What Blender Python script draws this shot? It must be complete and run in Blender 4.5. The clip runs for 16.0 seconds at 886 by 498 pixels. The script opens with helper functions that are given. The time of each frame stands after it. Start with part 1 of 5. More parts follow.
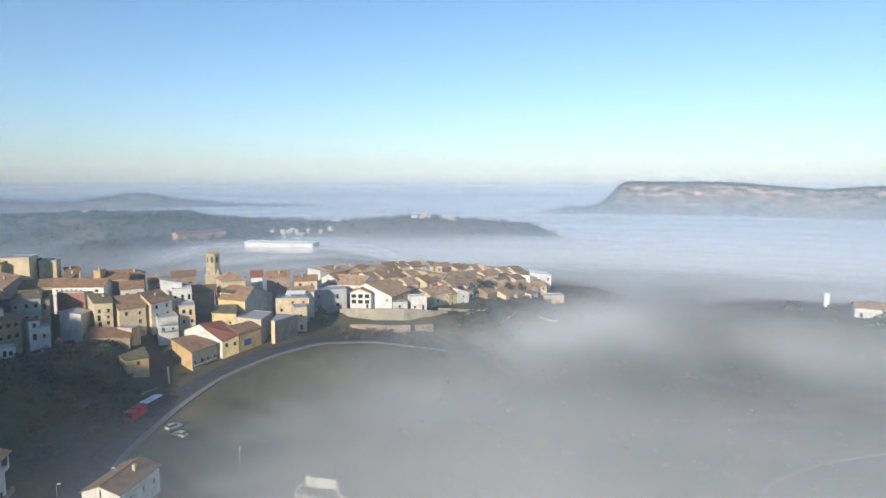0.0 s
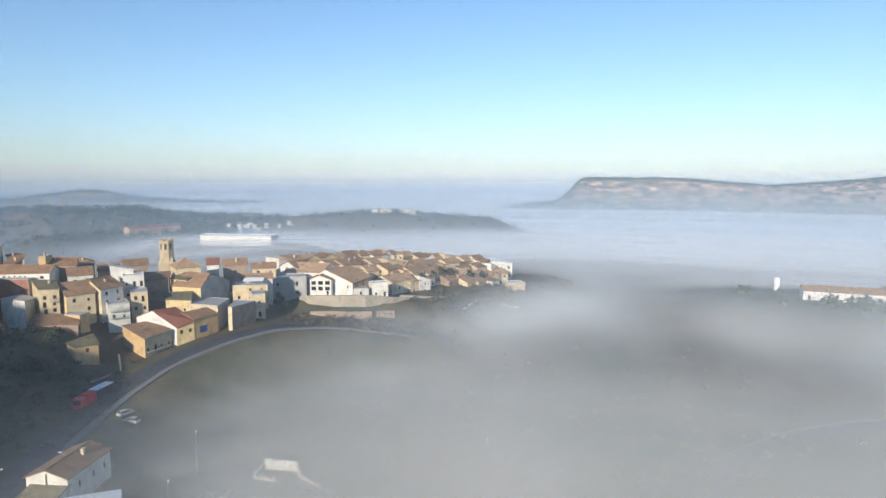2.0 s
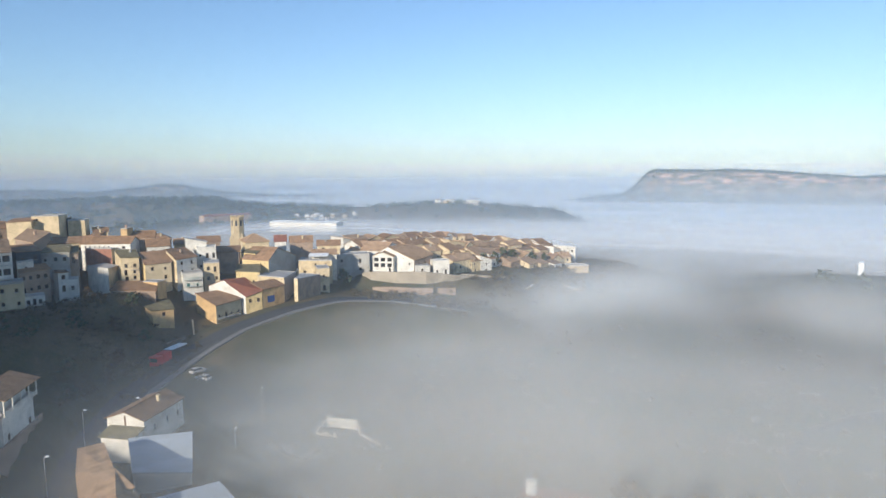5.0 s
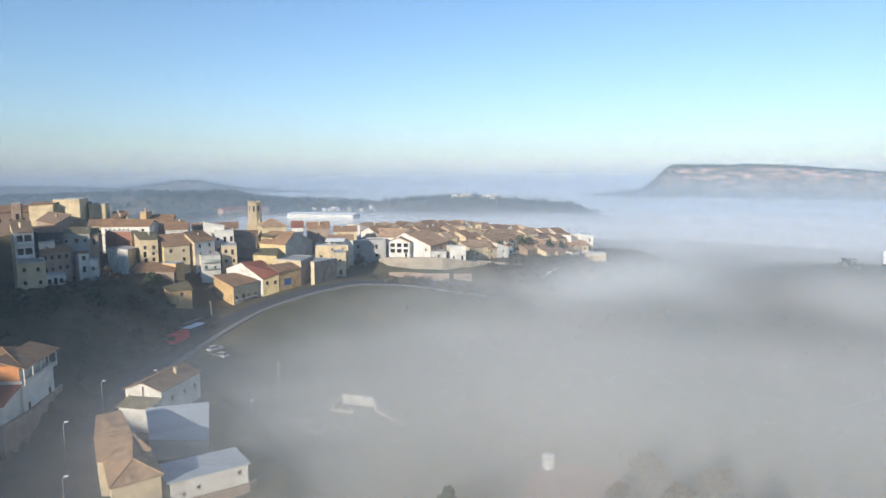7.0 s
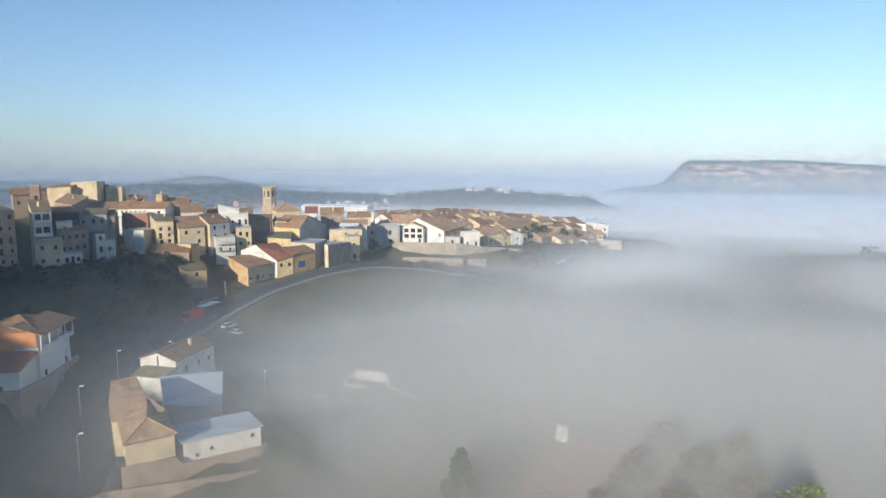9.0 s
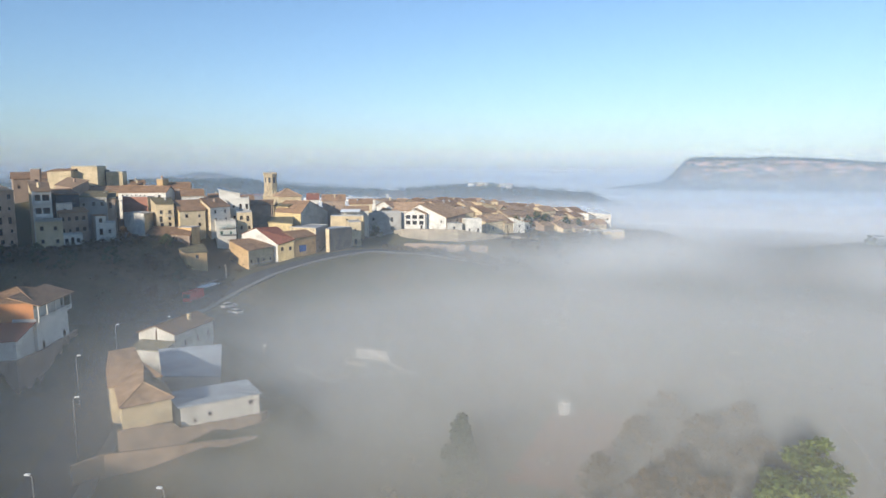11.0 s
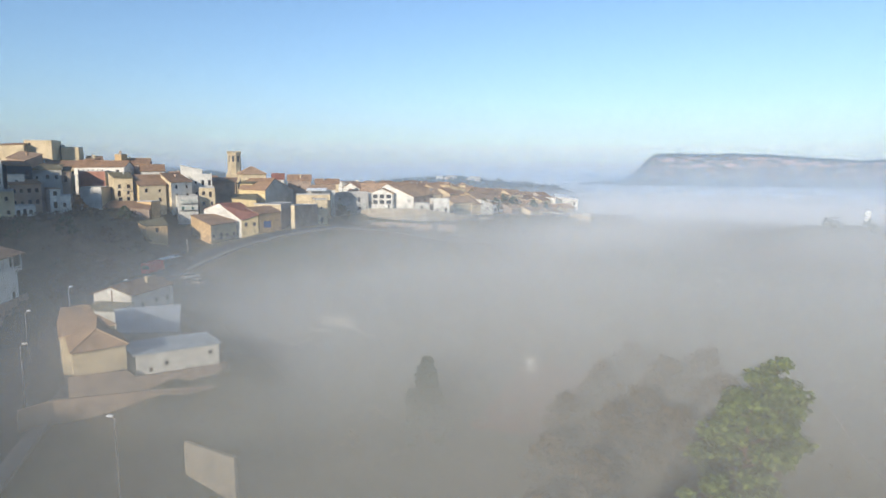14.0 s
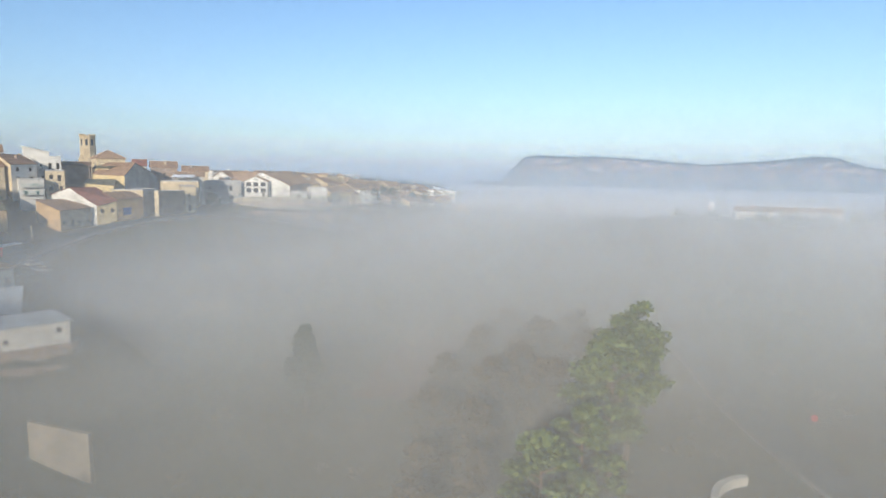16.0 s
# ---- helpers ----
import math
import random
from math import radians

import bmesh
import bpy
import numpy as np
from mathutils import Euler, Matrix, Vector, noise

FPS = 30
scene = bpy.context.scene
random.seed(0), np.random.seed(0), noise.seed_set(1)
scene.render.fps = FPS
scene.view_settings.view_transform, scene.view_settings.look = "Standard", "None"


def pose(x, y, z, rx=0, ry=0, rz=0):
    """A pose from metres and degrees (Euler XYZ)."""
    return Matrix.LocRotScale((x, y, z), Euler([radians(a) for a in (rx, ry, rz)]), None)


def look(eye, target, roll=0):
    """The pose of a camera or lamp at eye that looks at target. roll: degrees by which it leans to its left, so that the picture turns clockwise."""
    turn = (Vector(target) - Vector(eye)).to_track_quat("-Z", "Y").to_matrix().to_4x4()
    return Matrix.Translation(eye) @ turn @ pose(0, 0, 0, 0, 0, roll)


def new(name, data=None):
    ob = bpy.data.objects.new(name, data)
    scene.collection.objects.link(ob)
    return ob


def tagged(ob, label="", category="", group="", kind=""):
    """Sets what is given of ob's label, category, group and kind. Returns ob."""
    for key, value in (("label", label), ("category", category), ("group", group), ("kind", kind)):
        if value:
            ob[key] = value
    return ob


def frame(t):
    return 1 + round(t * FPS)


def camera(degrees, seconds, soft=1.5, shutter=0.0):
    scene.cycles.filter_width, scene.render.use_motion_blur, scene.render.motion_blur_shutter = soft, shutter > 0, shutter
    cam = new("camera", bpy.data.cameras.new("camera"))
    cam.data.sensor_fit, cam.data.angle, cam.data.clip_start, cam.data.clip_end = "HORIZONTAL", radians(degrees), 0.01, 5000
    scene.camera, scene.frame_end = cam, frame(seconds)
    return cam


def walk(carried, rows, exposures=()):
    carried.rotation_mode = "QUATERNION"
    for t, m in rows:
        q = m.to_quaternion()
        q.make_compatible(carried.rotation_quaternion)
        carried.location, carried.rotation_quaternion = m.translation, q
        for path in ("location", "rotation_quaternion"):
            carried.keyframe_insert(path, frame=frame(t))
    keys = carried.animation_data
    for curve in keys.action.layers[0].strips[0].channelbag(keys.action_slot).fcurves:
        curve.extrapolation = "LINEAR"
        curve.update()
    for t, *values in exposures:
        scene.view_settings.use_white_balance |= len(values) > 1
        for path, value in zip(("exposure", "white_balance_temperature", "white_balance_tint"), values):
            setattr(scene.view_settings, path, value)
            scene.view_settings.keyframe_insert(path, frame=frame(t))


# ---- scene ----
# ---- camera and its walk ----
cam = camera(70.75, 16.0)


def flown(x, y, z, yaw, pitch, roll):
    return pose(x, y, z, 90 + pitch, 0, yaw) @ pose(0, 0, 0, 0, 0, -roll)


PATH = [
    (0, flown(-0.00, -0.00, 59.15, -0.00, -6.30, 0.02)),
    (0.5, flown(-0.20, 0.24, 57.91, -1.33, -6.32, -0.01)),
    (1, flown(-0.39, 0.49, 56.60, -2.65, -6.39, -0.04)),
    (1.5, flown(-0.42, 0.76, 55.31, -3.26, -6.42, -0.06)),
    (2, flown(-0.28, 0.89, 53.96, -3.63, -6.49, -0.02)),
    (2.5, flown(-0.30, 0.80, 52.68, -3.03, -6.55, 0.06)),
    (3, flown(-0.25, 0.52, 51.32, -1.56, -6.61, 0.14)),
    (3.5, flown(0.00, 0.25, 50.07, 0.34, -6.70, 0.31)),
    (4, flown(0.33, -0.14, 48.82, 1.07, -6.75, 0.32)),
    (6.5, flown(0.62, 0.20, 42.87, 3.65, -6.97, 0.23)),
    (7, flown(0.58, 0.25, 41.57, 3.75, -7.03, 0.26)),
    (7.5, flown(0.52, 0.25, 40.31, 3.92, -7.03, 0.24)),
    (8, flown(0.51, 0.36, 39.04, 4.21, -7.11, 0.25)),
    (8.5, flown(0.49, 0.34, 37.75, 4.44, -7.14, 0.23)),
    (9, flown(0.58, 0.33, 36.35, 5.03, -7.20, 0.18)),
    (11.5, flown(0.76, 1.07, 30.01, 5.28, -7.33, 0.11)),
    (12, flown(0.83, 1.05, 28.72, 5.33, -7.36, 0.11)),
    (12.5, flown(0.88, 1.06, 27.53, 5.36, -7.38, 0.13)),
    (13, flown(0.97, 1.11, 26.23, 5.51, -7.43, 0.11)),
    (13.5, flown(0.98, 1.15, 25.02, 5.53, -7.45, 0.02)),
    (14, flown(1.21, 1.22, 23.60, 2.37, -7.44, -0.16)),
    (14.5, flown(1.12, 1.25, 22.27, -0.25, -7.40, -0.29)),
    (15, flown(1.08, 1.25, 20.88, -2.59, -7.35, -0.46)),
    (15.5, flown(1.15, 1.19, 19.63, -5.12, -7.28, -0.65)),
    (16, flown(1.32, 1.26, 18.59, -8.72, -7.21, -0.85)),
]
walk(cam, PATH, [(0, 0.2, 5600, 10), (16, 0.2, 5600, 10)])

# ---- world, sun, exposure ----
SUN_AZ = math.atan2(-0.4, -0.917)      # the low morning sun stands behind and to the left
SUN_EL = radians(17)
sun_way = Vector((math.cos(SUN_EL) * math.sin(SUN_AZ), math.cos(SUN_EL) * math.cos(SUN_AZ), math.sin(SUN_EL)))
world = bpy.data.worlds.new("morning_sky")
scene.world = world
world.use_nodes = True
wn = world.node_tree
wn.nodes.clear()
sky = wn.nodes.new("ShaderNodeTexSky")
sky.sky_type, sky.sun_disc = "NISHITA", False
sky.sun_elevation, sky.sun_rotation = SUN_EL, SUN_AZ
sky.air_density, sky.dust_density, sky.ozone_density = 1.0, 0.0, 2.0
bg = wn.nodes.new("ShaderNodeBackground")
bg.inputs["Strength"].default_value = 0.123
out = wn.nodes.new("ShaderNodeOutputWorld")
wn.links.new(sky.outputs[0], bg.inputs["Color"])
wn.links.new(bg.outputs[0], out.inputs["Surface"])

sun = new("sun", bpy.data.lights.new("sun", "SUN"))
sun.data.energy, sun.data.angle, sun.data.color = 5.0, radians(0.6), (1.0, 0.84, 0.62)
sun.matrix_world = look(sun_way * 300, (0, 0, 0))
scene.view_settings.exposure = 0.0
scene.cycles.transparent_max_bounces = 110
scene.cycles.max_bounces, scene.cycles.diffuse_bounces, scene.cycles.glossy_bounces = 3, 2, 1

# ---- materials ----


def shader(name):
    m = bpy.data.materials.new(name)
    m.use_nodes = True
    t = m.node_tree
    t.nodes.clear()
    return m, t, t.nodes.new("ShaderNodeOutputMaterial")


def ramp(t, fac, stops):
    n = t.nodes.new("ShaderNodeValToRGB")
    while len(n.color_ramp.elements) < len(stops):
        n.color_ramp.elements.new(0.5)
    for e, (at, c) in zip(n.color_ramp.elements, stops):
        e.position, e.color = at, (*c, 1)
    t.links.new(fac, n.inputs[0])
    return n.outputs[0]


def grain(t, vec, scale, detail=4.0, rough=0.6):
    n = t.nodes.new("ShaderNodeTexNoise")
    n.inputs["Scale"].default_value, n.inputs["Detail"].default_value, n.inputs["Roughness"].default_value = scale, detail, rough
    t.links.new(vec, n.inputs["Vector"])
    return n.outputs["Fac"]


def mixed(t, fac, a, b, kind="MIX"):
    n = t.nodes.new("ShaderNodeMix")
    n.data_type, n.blend_type = "RGBA", kind
    for i, v in ((0, fac), (6, a), (7, b)):
        if isinstance(v, (int, float)):
            n.inputs[i].default_value = v
        elif isinstance(v, tuple):
            n.inputs[i].default_value = (*v, 1)
        else:
            t.links.new(v, n.inputs[i])
    return n.outputs[2]


def tint(c, k):
    return tuple(min(1.0, v * k) for v in c)


def finish(m, t, out_node, colour, roughness=0.9, bump=None, depth=0.02, metal=0.0):
    b = t.nodes.new("ShaderNodeBsdfPrincipled")
    b.inputs["Roughness"].default_value, b.inputs["Metallic"].default_value = roughness, metal
    b.inputs["Specular IOR Level"].default_value = 0.25
    t.links.new(colour, b.inputs["Base Color"])
    if bump is not None:
        n = t.nodes.new("ShaderNodeBump")
        n.inputs["Distance"].default_value = depth
        n.inputs["Strength"].default_value = 0.7
        t.links.new(bump, n.inputs["Height"])
        t.links.new(n.outputs[0], b.inputs["Normal"])
    t.links.new(b.outputs[0], out_node.inputs["Surface"])
    return m


def plaster(name, c, stain=0.55, stone=False):
    """Rendered wall: broad blotches, rain streaks, fine grain."""
    m, t, o = shader(name)
    geo = t.nodes.new("ShaderNodeNewGeometry").outputs["Position"]
    streak = t.nodes.new("ShaderNodeMapping")
    streak.inputs["Scale"].default_value = (0.55, 0.55, 0.3)
    t.links.new(geo, streak.inputs["Vector"])
    broad = ramp(t, grain(t, geo, 0.35), [(0.3, tint(c, 0.74)), (0.55, c), (0.8, tint(c, 1.1))])
    run = ramp(t, grain(t, streak.outputs[0], 1.0, 5), [(0.4, (1, 1, 1)), (0.7, (stain, stain * 0.97, stain * 0.92))])
    col = mixed(t, 0.4, broad, run, "MULTIPLY")
    fine = grain(t, geo, 9.0)
    col = mixed(t, 0.35, col, ramp(t, fine, [(0.3, (0.6, 0.58, 0.55)), (0.7, (1, 1, 1))]), "MULTIPLY")
    if stone:
        v = t.nodes.new("ShaderNodeTexVoronoi")
        v.feature = "DISTANCE_TO_EDGE"
        v.inputs["Scale"].default_value = 1.7
        t.links.new(geo, v.inputs["Vector"])
        joint = ramp(t, v.outputs["Distance"], [(0.0, (0.72, 0.68, 0.62)), (0.09, (1, 1, 1))])
        col = mixed(t, 0.8, col, joint, "MULTIPLY")
    info = t.nodes.new("ShaderNodeObjectInfo").outputs["Random"]
    col = mixed(t, 0.5, col, ramp(t, info, [(0.0, (0.78, 0.76, 0.72)), (1.0, (1, 1, 1))]), "MULTIPLY")
    return finish(m, t, o, col, 0.92, fine, 0.02)


def tiles(name, c, dark=0.55):
    """Clay barrel tiles: ribs across the eaves line, courses up the slope, lichen blotches."""
    m, t, o = shader(name)
    uv = t.nodes.new("ShaderNodeUVMap")
    uv.uv_map = "UVMap"
    geo = t.nodes.new("ShaderNodeNewGeometry").outputs["Position"]
    sep = t.nodes.new("ShaderNodeSeparateXYZ")
    t.links.new(uv.outputs[0], sep.inputs[0])

    def wave(k, source, sharp):
        a = t.nodes.new("ShaderNodeMath")
        a.operation = "MULTIPLY"
        a.inputs[1].default_value = k
        t.links.new(source, a.inputs[0])
        b = t.nodes.new("ShaderNodeMath")
        b.operation = "PINGPONG" if not sharp else "FRACT"
        if not sharp:
            b.inputs[1].default_value = 0.5
        t.links.new(a.outputs[0], b.inputs[0])
        return b.outputs[0]

    rib = wave(1 / 0.24, sep.outputs[0], False)
    course = wave(1 / 0.42, sep.outputs[1], True)
    cell = t.nodes.new("ShaderNodeMapping")
    cell.inputs["Scale"].default_value = (4.2, 2.4, 1)
    t.links.new(uv.outputs[0], cell.inputs["Vector"])
    vor = t.nodes.new("ShaderNodeTexVoronoi")
    vor.inputs["Scale"].default_value = 1.0
    t.links.new(cell.outputs[0], vor.inputs["Vector"])
    col = ramp(t, grain(t, geo, 0.5, 6, 0.7), [(0.28, tint(c, dark)), (0.5, c), (0.75, tint(c, 1.3))])
    col = mixed(t, 0.35, col, ramp(t, vor.outputs["Color"], [(0.1, (0.55, 0.5, 0.46)), (0.9, (1, 1, 1))]), "MULTIPLY")
    col = mixed(t, 0.55, col, ramp(t, rib, [(0.0, (0.45, 0.42, 0.4)), (0.3, (1, 1, 1))]), "MULTIPLY")
    col = mixed(t, 0.3, col, ramp(t, course, [(0.0, (0.5, 0.48, 0.46)), (0.2, (1, 1, 1))]), "MULTIPLY")
    lichen = ramp(t, grain(t, geo, 1.7, 5, 0.75), [(0.56, (0, 0, 0)), (0.72, (1, 1, 1))])
    col = mixed(t, lichen, col, (0.24, 0.22, 0.16))
    info = t.nodes.new("ShaderNodeObjectInfo").outputs["Random"]
    col = mixed(t, 0.7, col, ramp(t, info, [(0.0, (0.62, 0.6, 0.58)), (0.5, (0.95, 0.9, 0.86)), (1.0, (1, 1, 1))]), "MULTIPLY")
    return finish(m, t, o, col, 0.9, rib, 0.06)


def plain(name, c, roughness=0.6, metal=0.0, vary=0.2, scale=3.0):
    m, t, o = shader(name)
    geo = t.nodes.new("ShaderNodeNewGeometry").outputs["Position"]
    g = grain(t, geo, scale)
    col = ramp(t, g, [(0.3, tint(c, 1 - vary)), (0.7, tint(c, 1 + vary))])
    return finish(m, t, o, col, roughness, g, 0.01, metal)


def glass(name):
    m, t, o = shader(name)
    info = t.nodes.new("ShaderNodeObjectInfo").outputs["Random"]
    return finish(m, t, o, ramp(t, info, [(0.0, (0.012, 0.014, 0.017)), (1.0, (0.05, 0.05, 0.05))]), 0.12)


def scaled(t, value, k):
    m = t.nodes.new("ShaderNodeMath")
    m.operation = "MULTIPLY"
    m.inputs[1].default_value = k
    t.links.new(value, m.inputs[0])
    return m.outputs[0]


def ground_matter(name):
    """Winter fields, dry grass, bare earth and scrub."""
    m, t, o = shader(name)
    geo = t.nodes.new("ShaderNodeNewGeometry").outputs["Position"]
    big = grain(t, geo, 0.012, 5, 0.6)
    mid = grain(t, geo, 0.09, 6, 0.65)
    fine = grain(t, geo, 1.3, 6, 0.7)
    col = ramp(t, mid, [(0.3, (0.035, 0.05, 0.02)), (0.48, (0.09, 0.085, 0.04)), (0.62, (0.16, 0.12, 0.07)), (0.8, (0.24, 0.18, 0.11))])
    field = ramp(t, big, [(0.4, (0.07, 0.085, 0.04)), (0.5, (0.15, 0.125, 0.07)), (0.62, (0.25, 0.175, 0.11))])
    col = mixed(t, 0.5, col, field)
    col = mixed(t, 0.6, col, ramp(t, fine, [(0.3, (0.35, 0.36, 0.32)), (0.7, (0.85, 0.85, 0.85))]), "MULTIPLY")
    # bare pink rock in broken beds, high on the far mesa only
    sep = t.nodes.new("ShaderNodeSeparateXYZ")
    t.links.new(geo, sep.inputs[0])
    far = ramp(t, scaled(t, sep.outputs[1], 1 / 2000), [(0.45, (0, 0, 0)), (0.5, (1, 1, 1))])
    bed = ramp(t, scaled(t, sep.outputs[2], 1 / 100), [(0.0, (0.1, 0.1, 0.1)), (0.08, (0.6, 0.6, 0.6)), (0.2, (0.5, 0.5, 0.5)), (0.28, (1, 1, 1)), (0.44, (1, 1, 1)), (0.48, (0, 0, 0))])
    beds = t.nodes.new("ShaderNodeMapping")
    beds.inputs["Scale"].default_value = (1.0, 1.0, 4.5)
    t.links.new(geo, beds.inputs["Vector"])
    patch = ramp(t, grain(t, beds.outputs[0], 0.03, 8, 0.72), [(0.47, (0, 0, 0)), (0.58, (1, 1, 1))])
    rock = mixed(t, 1.0, mixed(t, 1.0, far, bed, "MULTIPLY"), patch, "MULTIPLY")
    dry = mixed(t, 1.0, far, ramp(t, grain(t, geo, 0.02, 6, 0.7), [(0.35, (0.05, 0.05, 0.05)), (0.65, (0.8, 0.8, 0.8))]), "MULTIPLY")
    col = mixed(t, dry, col, ramp(t, fine, [(0.3, (0.2, 0.19, 0.1)), (0.7, (0.3, 0.26, 0.17))]))
    col = mixed(t, rock, col, ramp(t, mid, [(0.35, (0.46, 0.27, 0.18)), (0.6, (0.7, 0.44, 0.31))]))
    return finish(m, t, o, col, 0.95, fine, 0.12)


MAT = dict(
    cream=plaster("cream_plaster", (0.74, 0.6, 0.38)), white=plaster("white_plaster", (0.82, 0.78, 0.7), 0.7),
    yellow=plaster("yellow_plaster", (0.78, 0.61, 0.31)), orange=plaster("orange_plaster", (0.66, 0.3, 0.12), 0.8),
    ochre=plaster("ochre_plaster", (0.66, 0.45, 0.22)), red=plaster("red_plaster", (0.37, 0.18, 0.12)),
    grey=plaster("grey_cement", (0.48, 0.46, 0.42)), oldstone=plaster("weathered_masonry", (0.5, 0.44, 0.35), 0.9, True), stone=plaster("sandstone", (0.62, 0.5, 0.32), 0.7, True),
    brown=plaster("brown_render", (0.4, 0.3, 0.22)), brick=plaster("pale_brick", (0.5, 0.36, 0.26)),
    tile=tiles("clay_tiles", (0.4, 0.25, 0.14)), tile_pale=tiles("weathered_tiles", (0.52, 0.36, 0.22)),
    tile_red=tiles("red_tiles", (0.32, 0.13, 0.085), 0.75), tile_moss=tiles("mossy_tiles", (0.23, 0.2, 0.11)),
    slab=plain("concrete_slab", (0.42, 0.4, 0.37), 0.9), sheet=plain("roof_sheet", (0.42, 0.46, 0.5), 0.6),
    glass=glass("window_glass"), frame=plain("painted_frame", (0.5, 0.45, 0.38), 0.5), wood=plain("brown_wood", (0.13, 0.07, 0.035), 0.6),
    metal=plain("galvanised_steel", (0.5, 0.5, 0.5), 0.45, 0.8), iron=plain("dark_iron", (0.05, 0.05, 0.05), 0.5),
    asphalt=plain("asphalt", (0.06, 0.06, 0.06), 0.85, 0.0, 0.3, 0.8), kerb=plain("kerb_concrete", (0.17, 0.163, 0.15), 0.9),
    ground=ground_matter("winter_ground"), green=plain("green_shutter", (0.1, 0.28, 0.25), 0.6),
    dark=plain("dark_paint_and_shade", (0.05, 0.06, 0.07), 0.9), redpaint=plain("red_paint", (0.6, 0.03, 0.04), 0.35),
    blue=plain("blue_paint", (0.07, 0.12, 0.3), 0.4), rubber=plain("tyre_rubber", (0.02, 0.02, 0.02), 0.9),
    lampglass=plain("lamp_glass", (0.85, 0.85, 0.82), 0.3), whitepaint=plain("white_paint", (0.8, 0.8, 0.78), 0.5),
)

# ---- building blocks ----


def mesh_of(name, verts, faces, mats, uvs=None, index=None, smooth=False):
    me = bpy.data.meshes.new(name)
    me.from_pydata(verts, [], faces)
    for m in mats if isinstance(mats, (list, tuple)) else [mats]:
        me.materials.append(m)
    if index:
        me.polygons.foreach_set("material_index", index)
    if uvs:
        layer = me.uv_layers.new(name="UVMap")
        layer.data.foreach_set("uv", [c for f in uvs for uv in f for c in uv])
    if smooth:
        me.polygons.foreach_set("use_smooth", [True] * len(me.polygons))
    me.update()
    return me


class Bag:
    """Collects faces for one mesh."""

    def __init__(self):
        self.v, self.f, self.uv = [], [], []

    def face(self, pts, uv=None):
        n = len(self.v)
        self.v += [tuple(p) for p in pts]
        self.f.append(list(range(n, n + len(pts))))
        self.uv.append(uv or [(p[0] + p[1], p[2]) for p in pts])
        return self

    def box(self, x0, y0, z0, x1, y1, z1, m=None):
        c = [Vector((x, y, z)) for z in (z0, z1) for y in (y0, y1) for x in (x0, x1)]
        if m is not None:
            c = [m @ p for p in c]
        for q in ((0, 2, 3, 1), (4, 5, 7, 6), (0, 1, 5, 4), (2, 6, 7, 3), (0, 4, 6, 2), (1, 3, 7, 5)):
            self.face([c[i] for i in q])
        return self

    def tube(self, a, b, r0, r1=None, n=10):
        a, b = Vector(a), Vector(b)
        r1 = r0 if r1 is None else r1
        q = (b - a).to_track_quat("Z", "Y")
        ring = [[p + q @ Vector((r * math.cos(k * math.tau / n), r * math.sin(k * math.tau / n), 0)) for k in range(n)] for p, r in ((a, r0), (b, r1))]
        for k in range(n):
            j = (k + 1) % n
            self.face([ring[0][k], ring[0][j], ring[1][j], ring[1][k]])
        self.face(ring[0][::-1])
        self.face(ring[1])
        return self

    def mesh(self, name, mats):
        return mesh_of(name, self.v, self.f, mats, self.uv)


def part(name, bag, material, parent, label=""):
    me = bag if isinstance(bag, bpy.types.Mesh) else bag.mesh(name, material)
    ob = new(name, me)
    ob.parent = parent
    if label:
        ob["label"] = label
    return ob


def thing(name, m, label, category, group="", kind=""):
    e = new(name)
    e.empty_display_size = 0.5
    e.matrix_world = m
    return tagged(e, label, category, group, kind)


def shape_thing(name, bag, material, m, label, category, group="", kind=""):
    ob = new(name, bag if isinstance(bag, bpy.types.Mesh) else bag.mesh(name, material))
    ob.matrix_world = m
    return tagged(ob, label, category, group, kind)


def smooth(a, b, x):
    k = min(1.0, max(0.0, (x - a) / (b - a)))
    return k * k * (3 - 2 * k)


# ---- ground ----


def along(px, py, line):
    """Distance from a polyline and the height and side there."""
    best = None
    for (ax, ay, az), (bx, by, bz) in zip(line, line[1:]):
        dx, dy = bx - ax, by - ay
        k = min(1.0, max(0.0, ((px - ax) * dx + (py - ay) * dy) / (dx * dx + dy * dy)))
        qx, qy = ax + k * dx, ay + k * dy
        d = math.hypot(px - qx, py - qy)
        if best is None or d < best[0]:
            best = (d, az + k * (bz - az), dx * (py - ay) - dy * (px - ax))
    return best


VILLAGE = [(-230, 210, 22), (-150, 226, 20), (-108, 222, 13), (-75, 240, 8), (-52, 264, 3), (-25, 280, 5), (30, 318, 1), (68, 352, -3)]
TERRACE = [(-165, 150, 11), (-140, 152, 10), (-124, 160, 8.5), (-112, 170, 9.5), (-104, 184, 10.5), (-97, 189, 8), (-90, 191, 4)]
STREET = [(-38, 20, -8), (-48, 52, -7.5), (-60, 84, -7.5), (-74, 112, -7), (-80, 140, -5.5), (-78, 165, -3.5), (-71.5, 184, -0.2), (-59, 199, 2.6), (-45.5, 213, 3.6), (-26, 226, 0.8), (0, 232, -4)]
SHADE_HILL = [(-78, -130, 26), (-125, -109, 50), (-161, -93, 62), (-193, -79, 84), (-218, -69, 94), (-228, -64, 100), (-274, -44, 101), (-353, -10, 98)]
MESA = [(375, 1514, -6), (402, 1507, 16), (424, 1501, 44), (437, 1497, 51), (598, 1443, 53), (683, 1402, 47), (812, 1332, 34), (890, 1284, 43), (984, 1213, 54), (1015, 1187, 53), (1050, 1150, 34), (1110, 1080, 18), (1500, 800, 8)]
